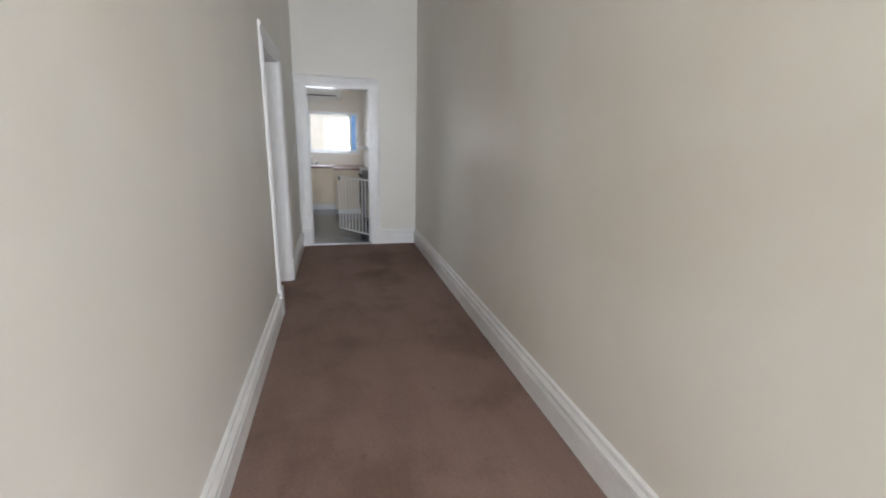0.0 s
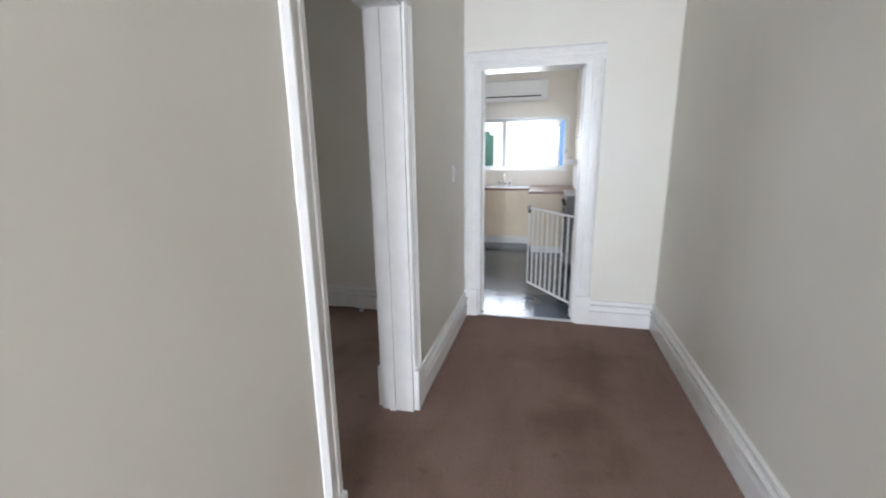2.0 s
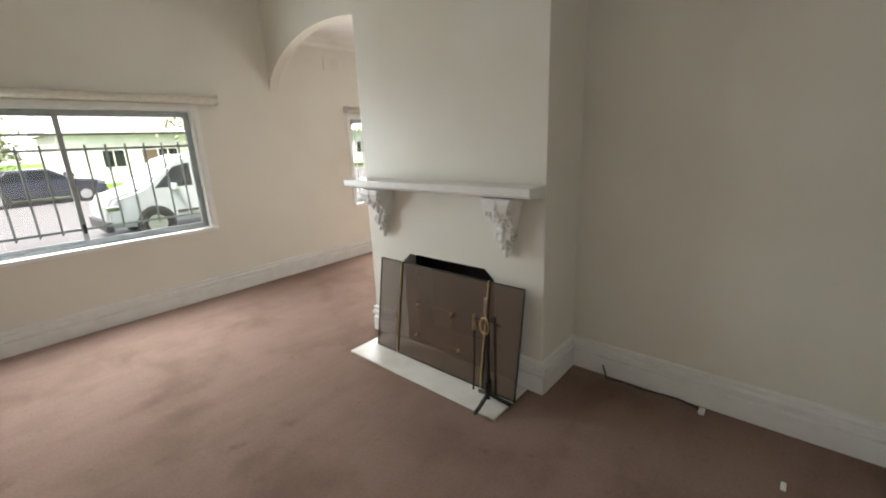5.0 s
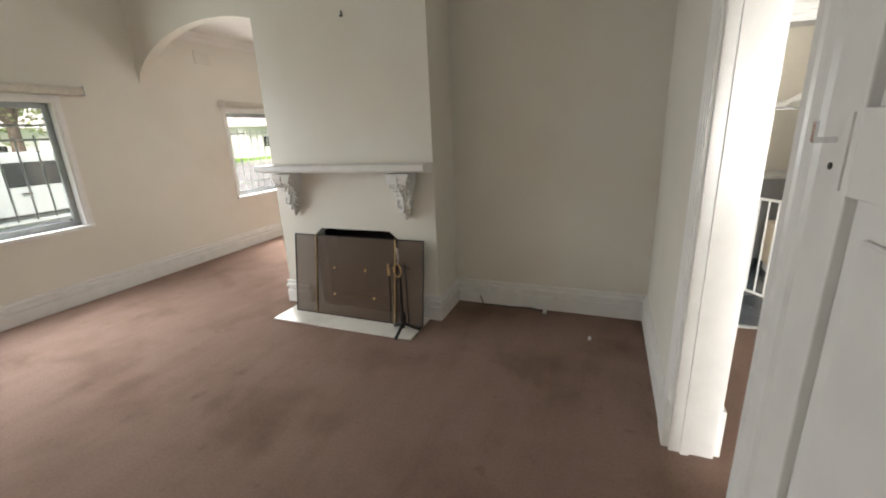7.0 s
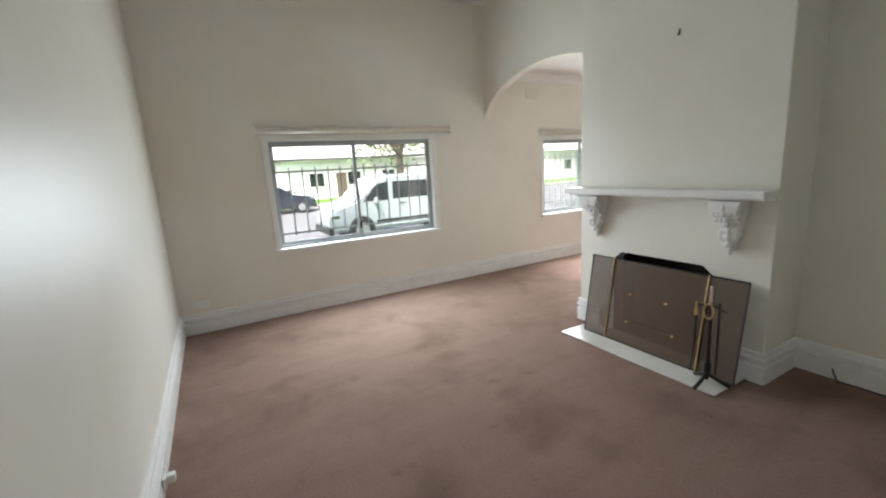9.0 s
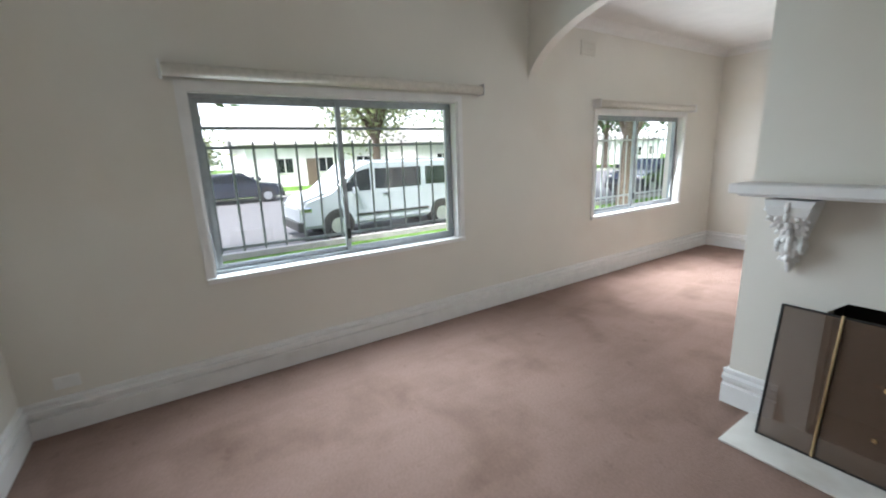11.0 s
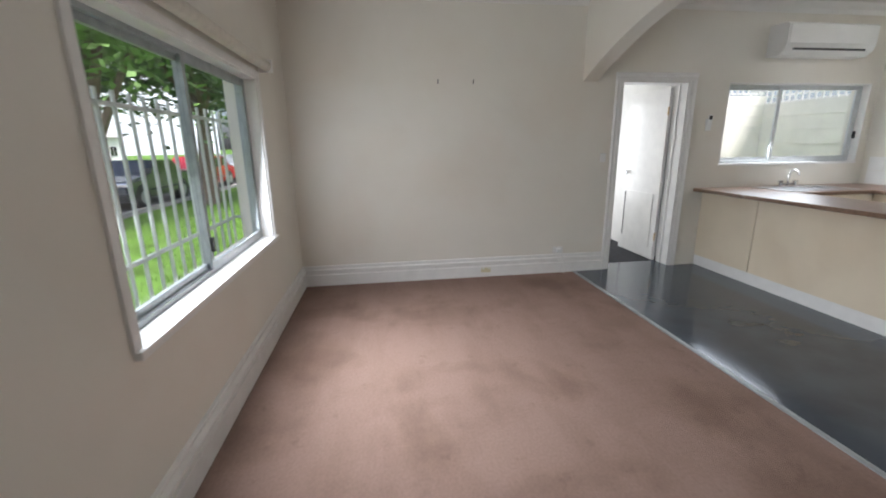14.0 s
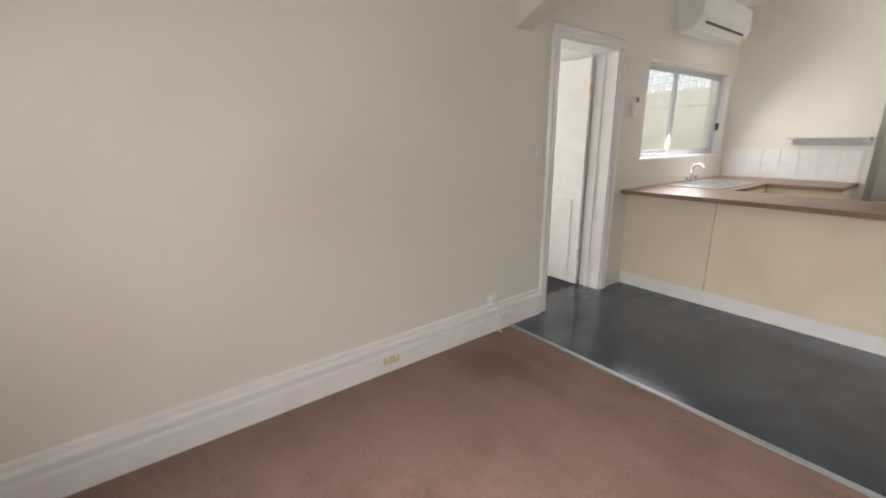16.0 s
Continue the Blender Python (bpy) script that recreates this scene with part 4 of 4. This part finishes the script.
vent((WEST, 5.9, 2.46), (1, 0, 0), 0.22, 0.14)
for x in (-3.86, -3.52):
    e = thing("picture_hook", (x, NORTH, 1.95), "small dark nail in the wall", "hook", "hooks")
    part("prong", cy((x, NORTH, 1.95), (x, NORTH - 0.02, 1.957), 0.004, n=6), M_DARK, e)
    part("plate", bx(x - 0.004, x + 0.004, NORTH - 0.003, NORTH, 1.93, 1.97), M_DARK, e)
e = thing("panelled_door", (-0.225, 2.24, 0), "pale grey panelled timber door folded back against the wall", "door")
DX0, DX1, DN, DS = -0.243, -0.208, 2.615, 1.855
for y0, y1 in ((DN - 0.095, DN), (DS, DS + 0.095)):
    part("stile", bx(DX0, DX1, y0, y1, 0.02, 2.02, bevel=0.003), M_TRIM, e)
for z0, z1 in ((0.02, 0.25), (1.38, 1.49), (1.92, 2.02)):
    part("rail", bx(DX0, DX1, DS + 0.095, DN - 0.095, z0, z1, bevel=0.002), M_TRIM, e)
for z0, z1 in ((0.25, 1.38), (1.49, 1.92)):
    part("panel", bx(DX0 + 0.014, DX1 - 0.006, DS + 0.095, DN - 0.095, z0, z1), M_TRIM, e)
    part("raised_field", bx(DX0 + 0.004, DX0 + 0.0138, DS + 0.14, DN - 0.14, z0 + 0.045, z1 - 0.045, bevel=0.004), M_TRIM, e)
lk = part("lock_plate", bx(DX0 - 0.003, DX0, DN - 0.08, DN - 0.02, 1.385, 1.485), M_TRIM, e)
part("spindle", tube(bmesh.new(), [(DX0 - 0.003, DN - 0.05, 1.45), (DX0 - 0.028, DN - 0.05, 1.45), (DX0 - 0.03, DN - 0.055, 1.475)], 0.004, 6), M_CHROME, lk, "bare metal handle spindle")
part("keyhole", cy((DX0 - 0.003, DN - 0.05, 1.415), (DX0 - 0.005, DN - 0.05, 1.415), 0.005, n=8), M_DARK, lk)

# ---- outdoors ----
structure("ground", bx(-450, 450, -450, 450, GZ - 0.3, GZ), M_GRASS, "green lawn and verge", "ground")
structure("road", bx(-26.0, -11.6, -300, 300, GZ - 0.1, GZ + 0.02), M_ROAD, "grey asphalt street", "road")
structure("kerb", bx(-11.6, -11.42, -200, 200, GZ, GZ + 0.12), M_CONC, "concrete kerb", "kerb")
structure("kerb_far", bx(-26.2, -26.0, -200, 200, GZ, GZ + 0.12), M_CONC, "concrete kerb across the street", "kerb")
structure("pavement", bx(-30.0, -28.2, -200, 200, GZ, GZ + 0.05), M_CONC, "concrete footpath across the street", "pavement")

# bright cloud low over the houses
M_CLOUD = bpy.data.materials.new("bright_overcast")
M_CLOUD.use_nodes = True
_nt = M_CLOUD.node_tree
_em = _nt.nodes.new("ShaderNodeEmission")
_em.inputs["Color"].default_value, _em.inputs["Strength"].default_value = (0.93, 0.97, 1.0, 1), 0.9
_nt.links.new(_em.outputs[0], _nt.nodes["Material Output"].inputs[0])
bm = bmesh.new()
ring = [(-160 * math.cos(a), 5 + 160 * math.sin(a)) for a in (k * 0.12 - 1.2 for k in range(21))]
lo = [bm.verts.new((x, y, GZ - 0.1)) for x, y in ring]
hi = [bm.verts.new((x, y, 110)) for x, y in ring]
for k in range(20):
    bm.faces.new((lo[k], lo[k + 1], hi[k + 1], hi[k]))
structure("backdrop", bm, M_CLOUD, "bright white overcast sky beyond the street", "sky")

rng = random.Random(4)
bm_v, bm_f = [], []
for i in range(9000):
    x, y = rng.uniform(-11.2, -5.7), rng.uniform(-4, 22)
    h, a = rng.uniform(0.04, 0.1), rng.uniform(0, 6.28)
    dx, dy = 0.012 * math.cos(a), 0.012 * math.sin(a)
    k = len(bm_v)
    bm_v += [(x - dx, y - dy, GZ), (x + dx, y + dy, GZ), (x + rng.uniform(-0.03, 0.03), y + rng.uniform(-0.03, 0.03), GZ + h)]
    bm_f.append((k, k + 1, k + 2))
me = bpy.data.meshes.new("grass_tufts")
me.from_pydata(bm_v, [], bm_f)
me.materials.append(M_BLADE)
tagged(new("grass_tufts", me), "short green grass blades on the lawn", "grass", "", "stuff")


def vehicle(name, label, kind, L, H, paint, profile, wins, wheels, loc, turn):
    """A car along +x (front), wheels at wheels, width 1.8."""
    e = thing(name, (0, 0, 0), label, kind, "parked cars")
    w = 0.88
    bm = prism(bmesh.new(), profile, "y", -w, w)
    bmesh.ops.bevel(bm, geom=[ed for ed in bm.edges if abs(ed.verts[0].co.y - ed.verts[1].co.y) < 0.01], offset=0.07, segments=3, affect="EDGES")
    body = part("body", bm, paint, e)
    for s in (-1, 1):
        for q in wins:
            part("side_window", prism(bmesh.new(), q, "y", s * (w - 0.004), s * (w + 0.006)), M_DARKGLASS, body)
        for x in wheels:
            t = part("wheel", cy((x, s * (w - 0.2), 0.32), (x, s * (w + 0.015), 0.32), 0.32, n=24), M_TYRE, e)
            part("rim", cy((x, s * (w + 0.012), 0.32), (x, s * (w + 0.03), 0.32), 0.2, n=18), M_RIM, t)
            part("wheel_arch", cy((x, s * (w - 0.22), 0.34), (x, s * (w + 0.003), 0.34), 0.39, n=24), M_DARK, body)
        part("side_moulding", bx(wheels[1] + 0.45, wheels[0] - 0.45, min(s * w, s * (w + 0.02)), max(s * w, s * (w + 0.02)), 0.5, 0.56), M_DARK, body)
        part("door_handle", bx(0.1, 0.28, min(s * w, s * (w + 0.025)), max(s * w, s * (w + 0.025)), 0.98, 1.01), M_DARK, body)
        part("headlight", bx(L - 0.3, L - 0.03, min(s * 0.55, s * 0.89), max(s * 0.55, s * 0.89), 0.68, 0.82, bevel=0.03), M_CHROME, body)
        part("mirror", bx(1.0, 1.1, min(s * w, s * 1.08), max(s * w, s * 1.08), 1.05, 1.22, bevel=0.02), paint, body)
    part("bumper", bx(L - 0.1, L + 0.05, -0.85, 0.85, 0.25, 0.48, bevel=0.03), M_DARK, body)
    e.matrix_basis = pose(*loc, 0, 0, turn)
    return e


VAN = [(-2.35, 0.3), (-2.4, 0.95), (-2.3, 1.7), (-2.15, 1.84), (0.6, 1.86), (0.95, 1.75), (1.65, 1.16), (2.25, 0.98), (2.4, 0.75), (2.42, 0.3)]
VAN_W = [[(0.62, 1.12), (1.42, 1.12), (0.98, 1.58), (0.62, 1.66)], [(-0.85, 1.14), (0.48, 1.14), (0.48, 1.64), (-0.85, 1.64)], [(-2.15, 1.16), (-1.0, 1.16), (-1.0, 1.64), (-2.1, 1.62)]]
CAR = [(-2.1, 0.28), (-2.15, 0.85), (-1.9, 0.98), (-1.45, 1.02), (-0.9, 1.42), (0.3, 1.45), (1.05, 0.98), (1.9, 0.86), (2.1, 0.65), (2.12, 0.28)]
CAR_W = [[(-1.2, 1.0), (-0.4, 1.0), (-0.4, 1.36), (-0.82, 1.36)], [(-0.3, 1.0), (0.85, 1.0), (0.28, 1.38), (-0.3, 1.38)]]
vehicle("white_van", "silver-white people-mover van parked at the kerb", "van", 2.42, 1.86, M_VAN, VAN, VAN_W, (1.5, -1.5), (-12.9, 6.95, GZ + 0.02), -90)
vehicle("dark_car", "dark blue hatchback parked across the street", "car", 2.12, 1.45, M_CARD, CAR, CAR_W, (1.35, -1.3), (-24.8, 4.7, GZ + 0.02), 90)
vehicle("dark_car", "dark blue car parked in a row", "car", 2.12, 1.45, M_CARD, CAR, CAR_W, (1.35, -1.3), (-12.8, 20.2, GZ + 0.02), -90)
vehicle("red_car", "red hatchback parked along the lawn", "car", 2.12, 1.45, M_CARR, CAR, CAR_W, (1.35, -1.3), (-12.8, 25.2, GZ + 0.02), -90)
vehicle("silver_car", "silver car parked along the lawn", "car", 2.12, 1.45, M_VAN, CAR, CAR_W, (1.35, -1.3), (-12.8, 30.0, GZ + 0.02), -90)
vehicle("red_car", "red car parked farther along the street", "car", 2.12, 1.45, M_CARR, CAR, CAR_W, (1.35, -1.3), (-12.8, 35.0, GZ + 0.02), -90)


def tree(name, loc, h, crown_r, leaf, n, label, seed, leaf_size=0.16, droop=0.0):
    r = random.Random(seed)
    e = thing(name, loc, label, "tree", "street trees")
    b = Vector(loc)
    bm = cyl(bmesh.new(), b, b + Vector((0.1, 0.05, h * 0.45)), 0.035 * h, 0.02 * h, n=10)
    tips = []
    for i in range(9):
        a = i * 0.7 + r.uniform(-0.3, 0.3)
        s = b + Vector((0.08, 0.04, h * r.uniform(0.28, 0.45)))
        t = b + Vector((math.cos(a) * crown_r * r.uniform(0.4, 0.75), math.sin(a) * crown_r * r.uniform(0.4, 0.75), h * r.uniform(0.55, 0.9)))
        cyl(bm, s, s.lerp(t, 0.5) + Vector((0, 0, 0.06 * h)), 0.014 * h, 0.009 * h, n=6)
        cyl(bm, s.lerp(t, 0.5) + Vector((0, 0, 0.06 * h)), t, 0.009 * h, 0.003 * h, n=6)
        tips += [t, s.lerp(t, 0.65)]
    part("trunk", bm, M_BARK, e)
    vs, fs = [], []
    for i in range(n):
        c = r.choice(tips)
        q = Vector((r.gauss(0, 1), r.gauss(0, 1), r.gauss(0, 0.7))) * crown_r * 0.26
        p = c + q
        p.z -= droop * abs(r.gauss(0, 1)) * 0.5
        u = Vector((r.uniform(-1, 1), r.uniform(-1, 1), r.uniform(-0.6, 0.6))).normalized() * leaf_size * r.uniform(0.6, 1.3)
        v = u.cross(Vector((r.uniform(-1, 1), r.uniform(-1, 1), 1))).normalized() * leaf_size * 0.45
        k = len(vs)
        p = p - b
        vs += [p - u, p + v, p + u, p - v]
        fs.append((k, k + 1, k + 2, k + 3))
    me = bpy.data.meshes.new("crown")
    me.from_pydata(vs, [], fs)
    me.materials.append(leaf)
    c = new("crown", me)
    c.parent = e
    return e


tree("street_tree", (-28.0, 2.6, GZ), 4.2, 2.2, M_LEAF3, 3500, "small olive-green street tree across the road", 1)
tree("street_tree", (-28.5, 14.0, GZ), 9.5, 4.0, M_LEAF3, 5200, "tall pale weeping tree across the road", 2, 0.2, 1.5)
tree("street_tree", (-10.4, 14.5, GZ), 7.0, 2.4, M_LEAF, 3200, "dark green tree on the verge", 3, 0.15)
tree("street_tree", (-9.6, 1.4, GZ), 6.6, 2.0, M_LEAF2, 7000, "dark leafy tree overhanging the lawn", 9, 0.09)
tree("street_tree", (-29.5, 24.0, GZ), 9.0, 4.2, M_LEAF, 5200, "broad green street tree", 5, 0.22)
tree("street_tree", (-10.2, 19.5, GZ), 8.0, 3.6, M_LEAF2, 6000, "dark green tree on the verge", 6, 0.18)
tree("street_tree", (-10.6, 31.0, GZ), 9.0, 4.2, M_LEAF, 5200, "broad green street tree", 7, 0.22)
tree("street_tree", (-29.5, 40.0, GZ), 10.0, 5.0, M_LEAF2, 5200, "dark green street tree", 8, 0.25)
tree("street_tree", (-29.0, -9.0, GZ), 8.0, 4.0, M_LEAF, 4200, "broad green street tree", 11, 0.22)


def house(loc, w, d, h, label):
    x, y, z = loc
    e = thing("house", loc, label, "house", "houses across the street")
    part("wall", bx(x - d, x, y, y + w, z, z + h), M_HOUSE, e)
    part("roof", prism(bmesh.new(), [(x - d - 0.5, z + h), (x + 0.5, z + h), (x - d / 2, z + h + 1.9)], "y", y - 0.4, y + w + 0.4), M_ROOF, e)
    for k in range(3):
        yy = y + w * (0.18 + 0.28 * k)
        wn = part("window", bx(x, x + 0.06, yy, yy + 1.3, z + 1.0, z + 2.2), M_TRIM, e)
        for s in (0, 1):
            part("pane", bx(x + 0.06, x + 0.07, yy + 0.07 + s * 0.62, yy + 0.61 + s * 0.62, z + 1.07, z + 2.13), M_DARKGLASS, wn)
    part("door", bx(x, x + 0.05, y + w * 0.38, y + w * 0.38 + 0.9, z, z + 2.1), M_BARK, e)


for i in range(6):
    house((-36.0, -22 + i * 14.5, GZ), 11.5, 9, 3.2, "white rendered house with grey roof across the street")

# back yard seen from the kitchen
e = thing("garden_wall", (0, 12.2, GZ), "cream weatherboard wall with white lattice on top", "wall")
for i in range(14):
    part("weatherboard", bx(-4.0, 3, 12.15, 12.19 + 0.01 * (i % 2), GZ + i * 0.19, GZ + 0.185 + i * 0.19), M_BOARD, e)
part("backing", bx(-4.0, 3, 12.21, 12.3, GZ, GZ + 2.66), M_BOARD, e)
bm = bmesh.new()
for i in range(58):
    box(bm, -4.0 + i * 0.12, -3.97 + i * 0.12, 12.16, 12.18, GZ + 2.68, GZ + 3.2)
for i in range(5):
    box(bm, -4.0, 3, 12.19, 12.21, GZ + 2.68 + i * 0.12, GZ + 2.71 + i * 0.12)
part("lattice", bm, M_TRIM, e)
e = thing("water_tank", (-0.6, 10.2, GZ), "dark green corrugated water tank in the yard", "water tank")
part("tank_body", cy((-0.6, 10.2, GZ), (-0.6, 10.2, GZ + 2.2), 0.2, n=28), M_TANK, e, smooth=False)
for i in range(10):
    part("rib", cy((-0.6, 10.2, GZ + 0.1 + i * 0.2), (-0.6, 10.2, GZ + 0.16 + i * 0.2), 0.206, n=28), M_TANK, e)
part("tank_lid", cy((-0.6, 10.2, GZ + 2.2), (-0.6, 10.2, GZ + 2.27), 0.12, n=18), M_TANK, e)
e = thing("blue_post", (1.0, 12.05, GZ), "blue painted timber post in the yard", "post")
part("post", bx(0.92, 1.12, 12.02, 12.12, GZ, GZ + 3.2, bevel=0.008), M_BLUE, e)
e = thing("neighbour_wall", (3.0, 10.5, GZ), "cream boarded shed wall with white lattice above", "wall")
for i in range(10):
    part("weatherboard", bx(3.0 - 0.01 * (i % 2), 3.04, 8.9, 12.6, GZ + i * 0.25, GZ + 0.245 + i * 0.25), M_BOARD, e)
part("backing", bx(3.05, 3.15, 8.9, 12.6, GZ, GZ + 2.5), M_BOARD, e)
bm = bmesh.new()
for i in range(31):
    box(bm, 3.0, 3.02, 8.9 + i * 0.12, 8.93 + i * 0.12, GZ + 2.5, GZ + 3.0)
for i in range(5):
    box(bm, 3.025, 3.045, 8.9, 12.6, GZ + 2.5 + i * 0.115, GZ + 2.53 + i * 0.115)
part("lattice", bm, M_TRIM, e)
